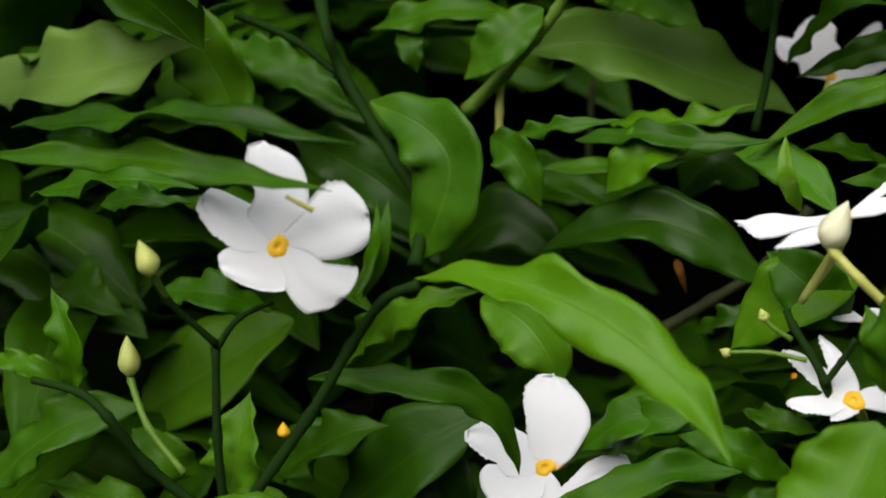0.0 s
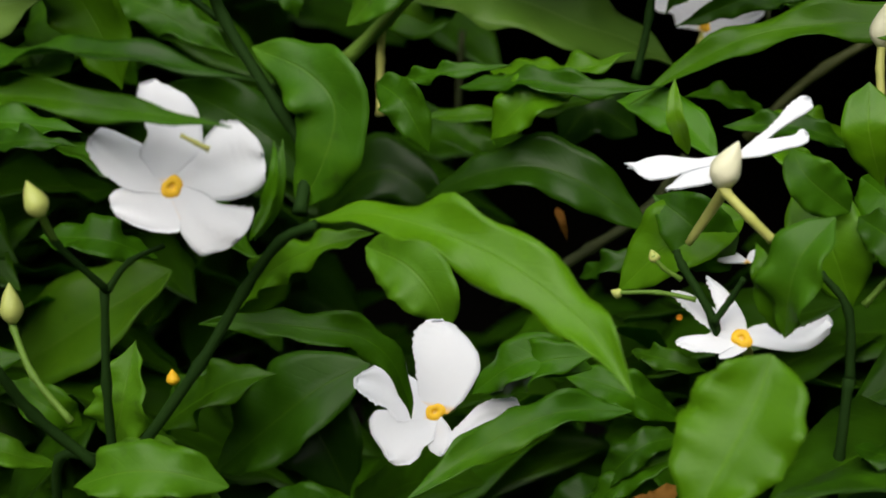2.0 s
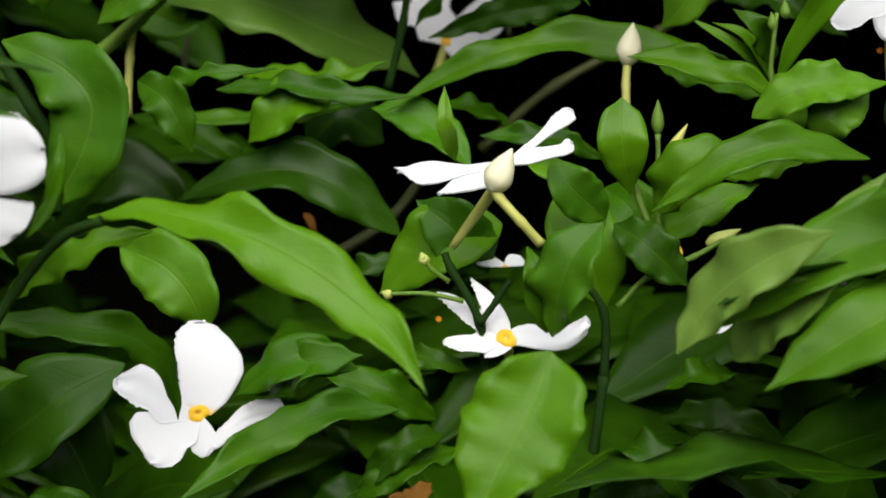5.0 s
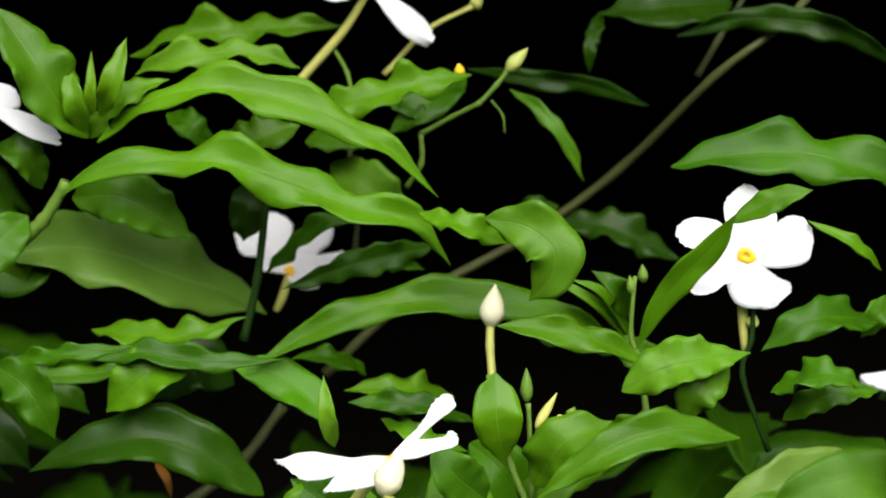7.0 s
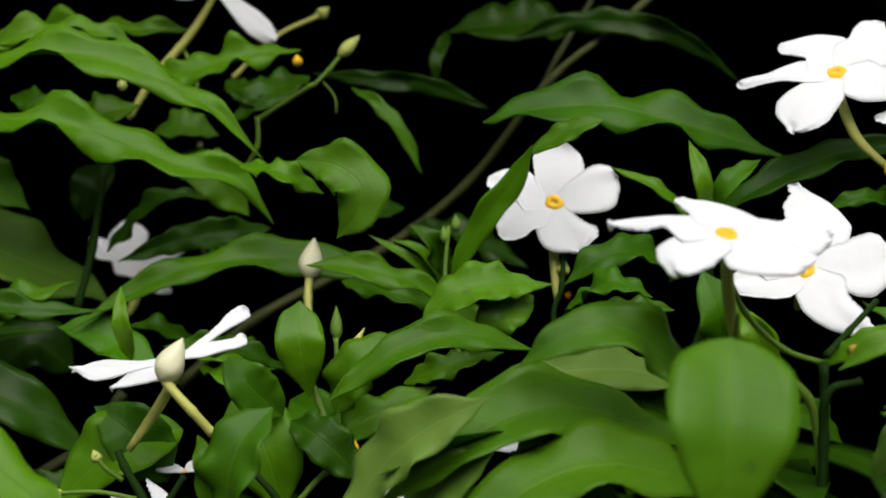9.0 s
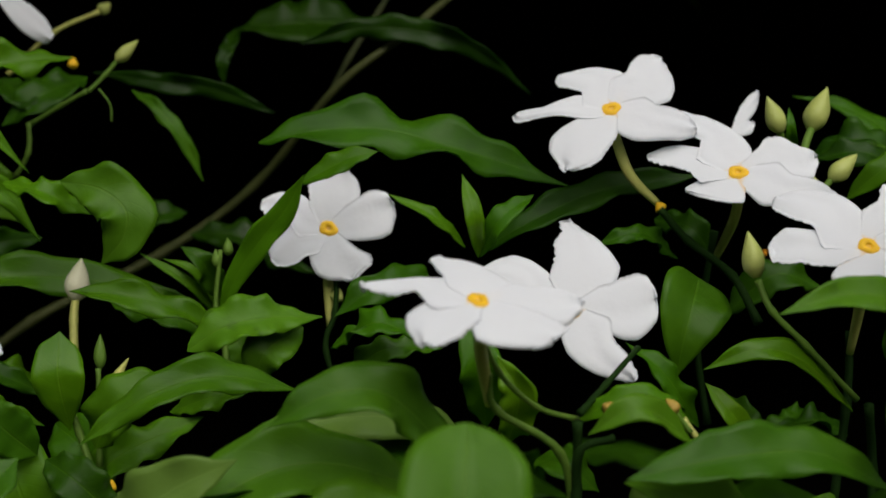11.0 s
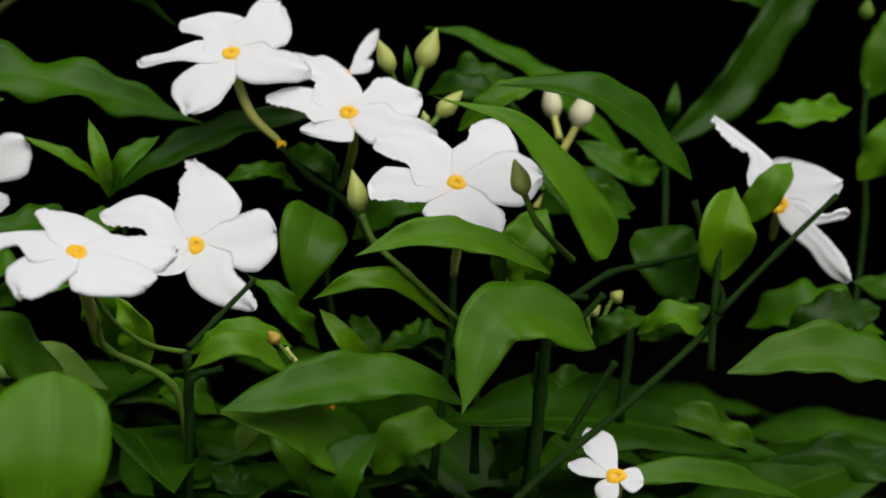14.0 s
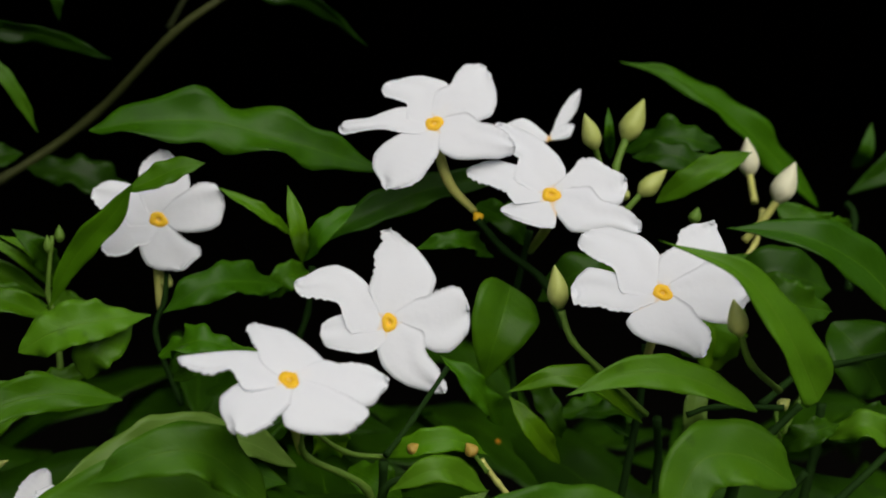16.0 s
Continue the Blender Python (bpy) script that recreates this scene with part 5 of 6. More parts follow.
leaf(RIGHT, [(0.4584, -0.0300, 0.9994), (0.4684, -0.0380, 1.0085), (0.4908, -0.0340, 1.0107)], 0.0148, (-0.27, -0.84, 0.47), "deep")
leaf(RIGHT, [(0.3896, 0.0000, 1.0182), (0.3847, -0.0080, 1.0291), (0.3835, -0.0040, 1.0415)], 0.0163, (0.12, -0.98, -0.14), "young", wave=1.8)
leaf(RIGHT, [(0.3726, -0.0200, 1.0013), (0.3696, -0.0280, 1.0126), (0.3720, -0.0240, 1.0242)], 0.0076, (0.01, -0.98, -0.17), "pale", wave=0.5)
leaf(RIGHT, [(0.3906, -0.0400, 1.0045), (0.3953, -0.0480, 1.0111), (0.4067, -0.0440, 1.0123)], 0.0076, (-0.40, -0.82, 0.40), "leaf")
leaf(RIGHT, [(0.4053, -0.0400, 1.0071), (0.4124, -0.0480, 1.0128), (0.4285, -0.0440, 1.0039)], 0.0091, (-0.07, -0.83, 0.55), "dull")
leaf(RIGHT, [(0.3919, 0.0000, 1.0434), (0.4021, -0.0080, 1.0492), (0.4228, -0.0040, 1.0432)], 0.0173, (-0.10, -0.83, 0.54), "deep", wave=0.5)
leaf(RIGHT, [(0.2618, 0.0050, 1.0503), (0.2590, -0.0030, 1.0613), (0.2564, 0.0010, 1.0728)], 0.0052, (0.11, -0.98, -0.15), "young", wave=0.4)
leaf(RIGHT, [(0.2623, 0.0050, 1.0506), (0.2661, -0.0030, 1.0604), (0.2762, 0.0010, 1.0675)], 0.0064, (-0.51, -0.83, 0.22), "leaf", wave=0.4)
leaf(RIGHT, [(0.2645, 0.0200, 1.0525), (0.2783, 0.0135, 1.0612), (0.2990, 0.0121, 1.0705), (0.3281, 0.0160, 1.0756)], 0.0097, (-0.23, -0.85, 0.47), "leaf", wave=0.5)
leaf(RIGHT, [(0.2627, 0.0300, 1.0546), (0.2525, 0.0220, 1.0625), (0.2398, 0.0260, 1.0691)], 0.0041, (0.37, -0.86, 0.36), "fresh", wave=0.5)
leaf(RIGHT, [(0.3206, -0.0050, 1.0451), (0.3163, -0.0115, 1.0364), (0.3136, -0.0129, 1.0277), (0.3127, -0.0090, 1.0173)], 0.0205, (-0.04, -0.99, 0.15), "fresh", blunt=-1.0, wave=0.4)
leaf(RIGHT, [(0.3196, 0.0100, 1.0511), (0.3066, 0.0020, 1.0576), (0.2942, 0.0060, 1.0539)], 0.0061, (0.19, -0.83, 0.53), "leaf")
leaf(RIGHT, [(0.4581, 0.0750, 1.0595), (0.4361, 0.0698, 1.0787), (0.4112, 0.0670, 1.0964), (0.3948, 0.0678, 1.1047), (0.3786, 0.0710, 1.1085)], 0.0119, (0.29, -0.87, 0.39), "leaf", wave=0.7)
leaf(RIGHT, [(0.3983, -0.0900, 1.0503), (0.3801, -0.0965, 1.0652), (0.3617, -0.0979, 1.0732), (0.3453, -0.0940, 1.0742)], 0.0126, (0.26, -0.86, 0.44), "fresh", wave=0.4, blunt=-0.2)
leaf(RIGHT, [(0.3744, -0.0900, 1.0312), (0.3613, -0.0965, 1.0498), (0.3475, -0.0979, 1.0644), (0.3284, -0.0940, 1.0714)], 0.0135, (0.34, -0.89, 0.30), "dull", wave=0.4, blunt=-1.0)
leaf(RIGHT, [(0.3678, 0.0050, 1.0685), (0.3782, -0.0030, 1.0781), (0.3961, 0.0010, 1.0844)], 0.0082, (-0.34, -0.86, 0.38), "fresh", wave=0.4)
leaf(RIGHT, [(0.3633, 0.0150, 1.0811), (0.3747, 0.0070, 1.0821), (0.3911, 0.0110, 1.0750)], 0.0096, (-0.00, -0.84, 0.54), "leaf")
leaf(RIGHT, [(0.4273, 0.0100, 1.0402), (0.4066, 0.0020, 1.0496), (0.3905, 0.0060, 1.0513)], 0.0101, (0.24, -0.84, 0.49), "leaf")
leaf(RIGHT, [(0.3533, -0.0300, 1.0103), (0.3380, -0.0365, 1.0229), (0.3247, -0.0379, 1.0262), (0.3117, -0.0340, 1.0209)], 0.0073, (0.21, -0.84, 0.50), "young", wave=0.4)
leaf(RIGHT, [(0.3608, -0.0850, 1.0276), (0.3422, -0.0867, 1.0364), (0.3257, -0.0883, 1.0385), (0.3092, -0.0900, 1.0338)], 0.0091, (0.14, -0.84, 0.53), "dull", wave=0.4)
leaf(RIGHT, [(0.3728, -0.0850, 1.0082), (0.3569, -0.0883, 1.0174), (0.3421, -0.0917, 1.0161), (0.3333, -0.0950, 0.9948)], 0.0172, (0.03, -0.84, 0.55), "dull", wave=0.4)
leaf(RIGHT, [(0.3188, -0.0100, 1.0051), (0.3071, -0.0180, 1.0194), (0.2974, -0.0140, 1.0279)], 0.0076, (0.39, -0.90, 0.21), "leaf")
leaf(RIGHT, [(0.3330, -0.0200, 0.9965), (0.3219, -0.0280, 1.0093), (0.3158, -0.0240, 1.0175)], 0.0066, (0.24, -0.97, 0.01), "young", wave=0.4)
leaf(RIGHT, [(0.2439, -0.0600, 1.0016), (0.2288, -0.0665, 1.0156), (0.2155, -0.0679, 1.0162), (0.2012, -0.0640, 1.0084)], 0.0138, (0.16, -0.84, 0.52), "dull", wave=0.6)
leaf(RIGHT, [(0.4674, 0.0700, 1.0647), (0.4907, 0.0648, 1.0827), (0.5074, 0.0620, 1.1033), (0.5194, 0.0628, 1.1180), (0.5404, 0.0660, 1.1335)], 0.0185, (0.04, -0.99, -0.10), "deep", wave=0.6)
leaf(RIGHT, [(0.5486, 0.0600, 1.0824), (0.5562, 0.0520, 1.0999), (0.5827, 0.0560, 1.1200)], 0.0224, (-0.43, -0.85, 0.30), "fresh", wave=0.6)
leaf(RIGHT, [(0.5223, 0.0750, 1.1112), (0.5041, 0.0685, 1.1206), (0.4917, 0.0671, 1.1225), (0.4817, 0.0710, 1.1214)], 0.0071, (0.21, -0.84, 0.50), "leaf", wave=0.6)
leaf(RIGHT, [(0.5052, 0.0000, 1.0508), (0.5156, -0.0080, 1.0635), (0.5391, -0.0040, 1.0739)], 0.0162, (-0.35, -0.86, 0.37), "fresh")
leaf(RIGHT, [(0.5031, 0.0000, 1.0169), (0.5142, -0.0080, 1.0138), (0.5371, -0.0040, 1.0020)], 0.0164, (0.12, -0.86, 0.49), "leaf")
leaf(RIGHT, [(0.4306, -0.0450, 1.0219), (0.4272, -0.0530, 1.0369), (0.4329, -0.0490, 1.0489)], 0.0180, (-0.04, -0.99, -0.14), "young", wave=0.4)
leaf(RIGHT, [(0.4401, -0.0400, 1.0380), (0.4462, -0.0480, 1.0494), (0.4546, -0.0440, 1.0560)], 0.0099, (-0.51, -0.83, 0.22), "dull", wave=0.4)
leaf(RIGHT, [(0.4681, 0.0000, 1.0701), (0.4792, -0.0080, 1.0723), (0.5011, -0.0040, 1.0742)], 0.0099, (-0.17, -0.83, 0.53), "fresh")
leaf(RIGHT, [(0.4106, -0.0300, 1.0047), (0.4188, -0.0380, 1.0106), (0.4332, -0.0340, 1.0138)], 0.0100, (-0.33, -0.84, 0.44), "deep")
leaf(RIGHT, [(0.4127, -0.0800, 0.9992), (0.4324, -0.0833, 1.0039), (0.4532, -0.0867, 1.0007), (0.4724, -0.0900, 0.9895)], 0.0157, (-0.05, -0.83, 0.55), "dull", wave=0.5)
leaf(RIGHT, [(0.4176, -0.0200, 0.9795), (0.4326, -0.0280, 0.9788), (0.4570, -0.0240, 0.9637)], 0.0101, (0.11, -0.86, 0.50), "fresh")
leaf(RIGHT, [(0.4594, -0.0200, 0.9638), (0.4779, -0.0280, 0.9651), (0.5185, -0.0240, 0.9510)], 0.0120, (0.06, -0.85, 0.53), "leaf")
leaf(RIGHT, [(0.2377, -0.1120, 1.0122), (0.2360, -0.1185, 1.0012), (0.2349, -0.1199, 0.9901), (0.2338, -0.1160, 0.9732)], 0.0251, (-0.02, -0.99, 0.10), "dull", blunt=-0.55, wave=0.3)
leaf(RIGHT, [(0.3396, -0.0800, 0.9953), (0.3214, -0.0833, 1.0036), (0.3007, -0.0867, 1.0034), (0.2758, -0.0900, 0.9990)], 0.0134, (0.16, -0.83, 0.54), "dull", wave=0.5)
leaf(RIGHT, [(0.3150, -0.0700, 0.9765), (0.2985, -0.0775, 0.9923), (0.2767, -0.0850, 0.9979)], 0.0168, (0.51, -0.79, 0.35), "dull", wave=0.5)
leaf(RIGHT, [(0.2972, -0.0700, 1.0051), (0.2826, -0.0780, 1.0136), (0.2713, -0.0740, 1.0073)], 0.0073, (0.17, -0.83, 0.53), "dull", wave=0.4)
leaf(RIGHT, [(0.4151, -0.0200, 1.0365), (0.4204, -0.0280, 1.0290), (0.4320, -0.0240, 1.0154)], 0.0228, (0.05, -0.97, 0.22), "deep")
leaf(RIGHT, [(0.3806, -0.0300, 1.0530), (0.3910, -0.0380, 1.0461), (0.4071, -0.0340, 1.0424)], 0.0124, (-0.03, -0.96, 0.29), "leaf")
leaf(RIGHT, [(0.3259, -0.0400, 0.9729), (0.3334, -0.0480, 0.9841), (0.3492, -0.0440, 0.9838)], 0.0126, (-0.34, -0.84, 0.42), "dull")
leaf(RIGHT, [(0.3770, 0.0000, 1.0227), (0.3834, -0.0080, 1.0330), (0.3929, -0.0040, 1.0438)], 0.0155, (-0.23, -0.97, -0.01), "fresh")
leaf(RIGHT, [(0.3373, 0.0200, 1.0360), (0.3489, 0.0120, 1.0470), (0.3648, 0.0160, 1.0439)], 0.0118, (-0.26, -0.83, 0.49), "fresh")
leaf(RIGHT, [(0.4090, -0.0100, 0.9798), (0.3927, -0.0180, 0.9922), (0.3871, -0.0140, 0.9939)], 0.0128, (0.38, -0.86, 0.35), "leaf")
leaf(RIGHT, [(0.3658, 0.0297, 1.0813), (0.3752, 0.0177, 1.0872), (0.3945, 0.0197, 1.0841)], 0.0106, (-0.35, -0.76, 0.54), "leaf")
leaf(RIGHT, [(0.3600, 0.0253, 1.0791), (0.3548, 0.0133, 1.0885), (0.3549, 0.0153, 1.0959)], 0.0034, (-0.20, -0.79, -0.58), "leaf", wave=0.3)
leaf(RIGHT, [(0.5307, 0.0874, 1.1164), (0.5067, 0.0754, 1.1264), (0.4839, 0.0774, 1.1278)], 0.0048, (0.13, -0.94, -0.32), "leaf", wave=0.5)
leaf(RIGHT, [(0.2010, -0.0311, 0.9859), (0.2176, -0.0431, 0.9957), (0.2344, -0.0411, 0.9861)], 0.0141, (-0.20, -0.59, 0.78), "leaf")
leaf(RIGHT, [(0.4598, -0.0055, 1.0045), (0.4757, -0.0175, 1.0117), (0.5042, -0.0155, 1.0008)], 0.0181, (-0.11, -0.72, 0.68), "leaf")
leaf(RIGHT, [(0.3642, 0.0225, 1.0071), (0.3532, 0.0105, 1.0057), (0.3410, 0.0125, 1.0004)], 0.0091, (0.07, -0.58, 0.81), "leaf")
leaf(RIGHT, [(0.2716, -0.0227, 0.9981), (0.2769, -0.0347, 0.9974), (0.2854, -0.0327, 0.9907)], 0.0106, (-0.22, -0.72, 0.66), "leaf")
leaf(RIGHT, [(0.3743, 0.0032, 0.9607), (0.3815, -0.0088, 0.9735), (0.3954, -0.0068, 0.9808)], 0.0123, (-0.68, -0.66, 0.32), "leaf")
leaf(RIGHT, [(0.2213, -0.0033, 1.0257), (0.2312, -0.0153, 1.0324), (0.2428, -0.0133, 1.0284)], 0.0092, (-0.39, -0.60, 0.70), "leaf")
leaf(RIGHT, [(0.3344, 0.0133, 1.0132), (0.3373, 0.0013, 1.0055), (0.3414, 0.0033, 0.9968)], 0.0071, (-0.22, -0.84, 0.49), "leaf")
leaf(RIGHT, [(0.3704, 0.0122, 1.0017), (0.3565, 0.0002, 1.0064), (0.3447, 0.0022, 1.0044)], 0.0094, (0.33, -0.52, 0.78), "leaf")
leaf(RIGHT, [(0.3197, 0.0319, 1.0640), (0.3270, 0.0199, 1.0604), (0.3344, 0.0219, 1.0517)], 0.0092, (-0.26, -0.85, 0.46), "leaf")
leaf(RIGHT, [(0.4763, 0.0847, 1.0723), (0.4742, 0.0727, 1.0796), (0.4770, 0.0747, 1.0901)], 0.0053, (-0.42, -0.79, -0.45), "leaf", wave=0.3)
leaf(RIGHT, [(0.4535, 0.0416, 1.0569), (0.4358, 0.0296, 1.0567), (0.4180, 0.0316, 1.0661)], 0.0118, (0.33, -0.94, 0.12), "leaf")
leaf(RIGHT, [(0.2485, -0.0408, 0.9905), (0.2080, -0.0528, 0.9996), (0.1698, -0.0508, 0.9774)], 0.0192, (0.01, -0.77, 0.64), "dull", wave=0.7)
leaf(RIGHT, [(0.2515, -0.0513, 0.9820), (0.2145, -0.0633, 0.9859), (0.1813, -0.0613, 0.9659)], 0.0201, (-0.04, -0.73, 0.68), "dull", wave=0.7)
leaf(RIGHT, [(0.2600, 0.0241, 1.0410), (0.2380, 0.0121, 1.0431), (0.2236, 0.0141, 1.0343)], 0.0119, (0.11, -0.73, 0.67), "leaf")
leaf(RIGHT, [(0.2591, -0.0207, 1.0061), (0.2552, -0.0327, 1.0225), (0.2515, -0.0307, 1.0343)], 0.0110, (-0.05, -0.93, -0.36), "leaf")
leaf(RIGHT, [(0.2629, -0.0297, 1.0026), (0.2631, -0.0417, 1.0144), (0.2580, -0.0397, 1.0245)], 0.0095, (-0.10, -0.89, -0.45), "young")
leaf(RIGHT, [(0.2328, -0.0327, 0.9742), (0.2197, -0.0447, 0.9784), (0.2117, -0.0427, 0.9731)], 0.0112, (0.31, -0.61, 0.73), "leaf")
leaf(RIGHT, [(0.1942, 0.0511, 1.0403), (0.1880, 0.0391, 1.0500), (0.1816, 0.0411, 1.0546)], 0.0086, (0.59, -0.80, -0.11), "leaf")
flower(RIGHT, (0.2968, -0.0029, 1.0909), (-0.184, -0.842, 0.507), (0.977, -0.213, 0.000), [(0.0187, 140.0, (-0.60, -0.66, -0.59, -0.51, -0.36, -0.21), (0.16, 0.26, 0.02, 0.08, 0.15, 0.11)),
     (0.0240, 52.7, (-0.21, -0.36, -0.45, -0.39, -0.25, -0.11), (0.16, 0.26, 0.17, 0.22, 0.22, 0.12)),
     (0.0232, -12.8, (-0.34, -0.39, -0.34, -0.26, -0.21, -0.13), (0.16, 0.26, 0.16, 0.17, 0.13, 0.07)),
     (0.0233, -119.8, (-0.16, -0.29, -0.38, -0.42, -0.35, -0.16), (0.17, 0.26, 0.25, 0.25, 0.18, 0.07)),
     (0.0263, -177.8, (-0.16, -0.21, -0.16, -0.09, -0.09, -0.08), (0.13, 0.12, 0.07, 0.07, 0.10, 0.10))], tube=[(0.2993, 0.0001, 1.0821), (0.3032, 0.0001, 1.0730), (0.3106, 0.0001, 1.0657)])
flower(RIGHT, (0.3275, -0.0170, 1.0728), (-0.241, -0.804, 0.543), (0.958, -0.287, 0.000), [(0.0275, 122.6, (-0.28, -0.30, -0.27, -0.22, -0.14, -0.08), (0.16, 0.26, 0.06, 0.18, 0.20, 0.13)),
     (0.0245, 163.9, (-0.16, -0.26, -0.25, -0.26, -0.22, -0.14), (0.16, 0.26, 0.13, 0.12, 0.11, 0.09)),
     (0.0145, -158.7, (-0.16, -0.26, -0.08, -0.11, -0.10, -0.09), (0.69, 0.64, 0.54, 0.39, 0.24, 0.12)),
     (0.0262, -20.1, (-0.21, -0.32, -0.24, -0.13, -0.10, -0.09), (0.16, 0.26, 0.14, 0.17, 0.14, 0.09)),
     (0.0215, 18.0, (-0.16, -0.26, -0.26, -0.34, -0.33, -0.18), (0.16, 0.26, 0.41, 0.38, 0.20, 0.12))], tube=[(0.3327, -0.0010, 1.0632), (0.3337, 0.0190, 1.0516)])
flower(RIGHT, (0.3476, -0.0526, 1.0514), (-0.266, -0.814, 0.517), (0.951, -0.311, 0.000), [(0.0265, 146.4, (-0.28, -0.36, -0.39, -0.34, -0.29, -0.20), (0.16, 0.26, 0.07, 0.10, 0.10, 0.08)),
     (0.0234, 179.5, (-0.16, -0.26, -0.22, -0.27, -0.30, -0.21), (0.16, 0.26, 0.26, 0.21, 0.22, 0.19)),
     (0.0194, -62.2, (-0.65, -0.62, -0.50, -0.25, -0.08, -0.02), (0.16, 0.26, 0.27, 0.34, 0.29, 0.16)),
     (0.0233, 4.8, (-0.17, -0.30, -0.36, -0.37, -0.24, -0.09), (0.16, 0.26, 0.36, 0.37, 0.25, 0.14)),
     (0.0250, 57.9, (-0.16, -0.26, -0.33, -0.37, -0.24, -0.07), (0.16, 0.26, 0.17, 0.24, 0.18, 0.06))], tube=[(0.3549, -0.0326, 1.0400), (0.3559, -0.0226, 1.0251)])
flower(RIGHT, (0.2456, -0.0806, 1.0366), (-0.048, -0.610, 0.791), (0.997, -0.078, 0.000), [(0.0192, 106.3, (-0.51, -0.46, -0.39, -0.31, -0.22, -0.07), (0.16, 0.26, 0.22, 0.24, 0.24, 0.23)),
     (0.0257, 164.4, (-0.16, -0.26, -0.24, -0.20, -0.15, -0.11), (0.16, 0.26, 0.02, 0.15, 0.12, 0.08)),
     (0.0183, -128.2, (-0.31, -0.45, -0.51, -0.54, -0.42, -0.23), (0.16, 0.26, 0.23, 0.23, 0.16, 0.09)),
     (0.0184, -55.5, (-0.21, -0.37, -0.46, -0.35, -0.14, 0.04), (0.20, 0.32, 0.41, 0.49, 0.54, 0.53)),
     (0.0227, 0.2, (-0.16, -0.26, -0.24, -0.31, -0.26, -0.09), (0.16, 0.26, 0.20, 0.22, 0.18, 0.10))], tube=[(0.2485, -0.0690, 1.0254), (0.2524, -0.0590, 1.0134)])
flower(RIGHT, (0.2838, -0.0120, 1.0361), (-0.126, -0.911, 0.392), (0.982, -0.189, 0.000), [(0.0271, 85.8, (-0.23, -0.41, -0.45, -0.34, -0.19, -0.04), (0.16, 0.26, 0.20, 0.23, 0.15, 0.18)),
     (0.0281, 161.3, (-0.16, -0.30, -0.37, -0.38, -0.28, -0.16), (0.16, 0.26, -0.00, 0.01, 0.06, 0.04)),
     (0.0190, -169.4, (-0.16, -0.26, -0.22, -0.23, -0.20, -0.15), (0.33, 0.40, 0.39, 0.33, 0.27, 0.22)),
     (0.0242, -50.0, (-0.31, -0.38, -0.36, -0.29, -0.17, -0.09), (0.16, 0.26, 0.11, 0.12, 0.10, 0.07)),
     (0.0225, 8.3, (-0.17, -0.31, -0.43, -0.45, -0.34, -0.24), (0.16, 0.26, 0.29, 0.36, 0.39, 0.35))], tube=[(0.2902, 0.0180, 1.0283)])
flower(RIGHT, (0.3347, 0.0088, 1.0863), (0.068, -0.888, 0.455), (0.959, -0.285, 0.000), [(0.0207, 61.7, (-0.04, -0.08, -0.11, -0.11, -0.08, -0.05), (0.04, 0.08, 0.10, 0.10, 0.08, 0.05)), (0.0097, 37.5, (-0.09, -0.17, -0.22, -0.23, -0.17, -0.10), (0.09, 0.15, 0.19, 0.20, 0.17, 0.10)), (0.0131, 168.1, (-0.12, -0.21, -0.28, -0.30, -0.21, -0.12), (0.12, 0.20, 0.25, 0.26, 0.21, 0.13))], throat=0)
flower(RIGHT, (0.4561, -0.0339, 1.0431), (-0.377, -0.898, 0.225), (0.879, -0.478, 0.000), [(0.0338, 124.2, (-0.15, -0.20, -0.17, -0.13, -0.10, -0.07), (0.13, 0.12, -0.06, 0.04, 0.04, 0.04)),
     (0.0203, 19.8, (-0.28, -0.32, -0.28, -0.22, -0.14, -0.06), (0.71, 0.66, 0.55, 0.42, 0.27, 0.15)),
     (0.0303, -48.1, (-0.13, -0.12, -0.09, -0.12, -0.11, -0.06), (0.13, 0.12, 0.12, 0.12, 0.10, 0.06)),
     (0.0206, -6.8, (-0.18, -0.24, -0.24, -0.18, -0.12, -0.09), (0.13, 0.12, -0.06, -0.05, 0.06, 0.09))], tube=[(0.4618, -0.0189, 1.0329)])
flower(RIGHT, (0.3844, -0.0697, 0.9724), (-0.311, -0.751, 0.583), (0.924, -0.383, 0.000), [(0.0164, 114.8, (-0.11, -0.21, -0.27, -0.29, -0.21, -0.12), (0.11, 0.19, 0.24, 0.26, 0.21, 0.13)), (0.0130, 160.7, (-0.10, -0.18, -0.23, -0.24, -0.18, -0.10), (0.10, 0.16, 0.20, 0.22, 0.18, 0.11)), (0.0073, -11.0, (-0.21, -0.39, -0.51, -0.54, -0.39, -0.23), (0.21, 0.36, 0.45, 0.48, 0.39, 0.24)), (0.0077, -118.9, (-0.18, -0.34, -0.45, -0.47, -0.34, -0.20), (0.18, 0.31, 0.39, 0.42, 0.34, 0.21))], tube=[(0.3885, -0.0617, 0.9656)])
flower(RIGHT, (0.1988, -0.0184, 0.9901), (0.016, -0.594, 0.804), (1.000, 0.026, -0.000), [(0.0104, 157.4, (-0.13, -0.25, -0.32, -0.34, -0.25, -0.14), (0.13, 0.23, 0.29, 0.31, 0.25, 0.15)), (0.0103, 18.6, (-0.14, -0.26, -0.34, -0.36, -0.26, -0.15), (0.14, 0.24, 0.30, 0.32, 0.26, 0.16)), (0.0053, 90.0, (-0.27, -0.51, -0.66, -0.70, -0.51, -0.29), (0.27, 0.47, 0.58, 0.62, 0.51, 0.31))], throat=0)
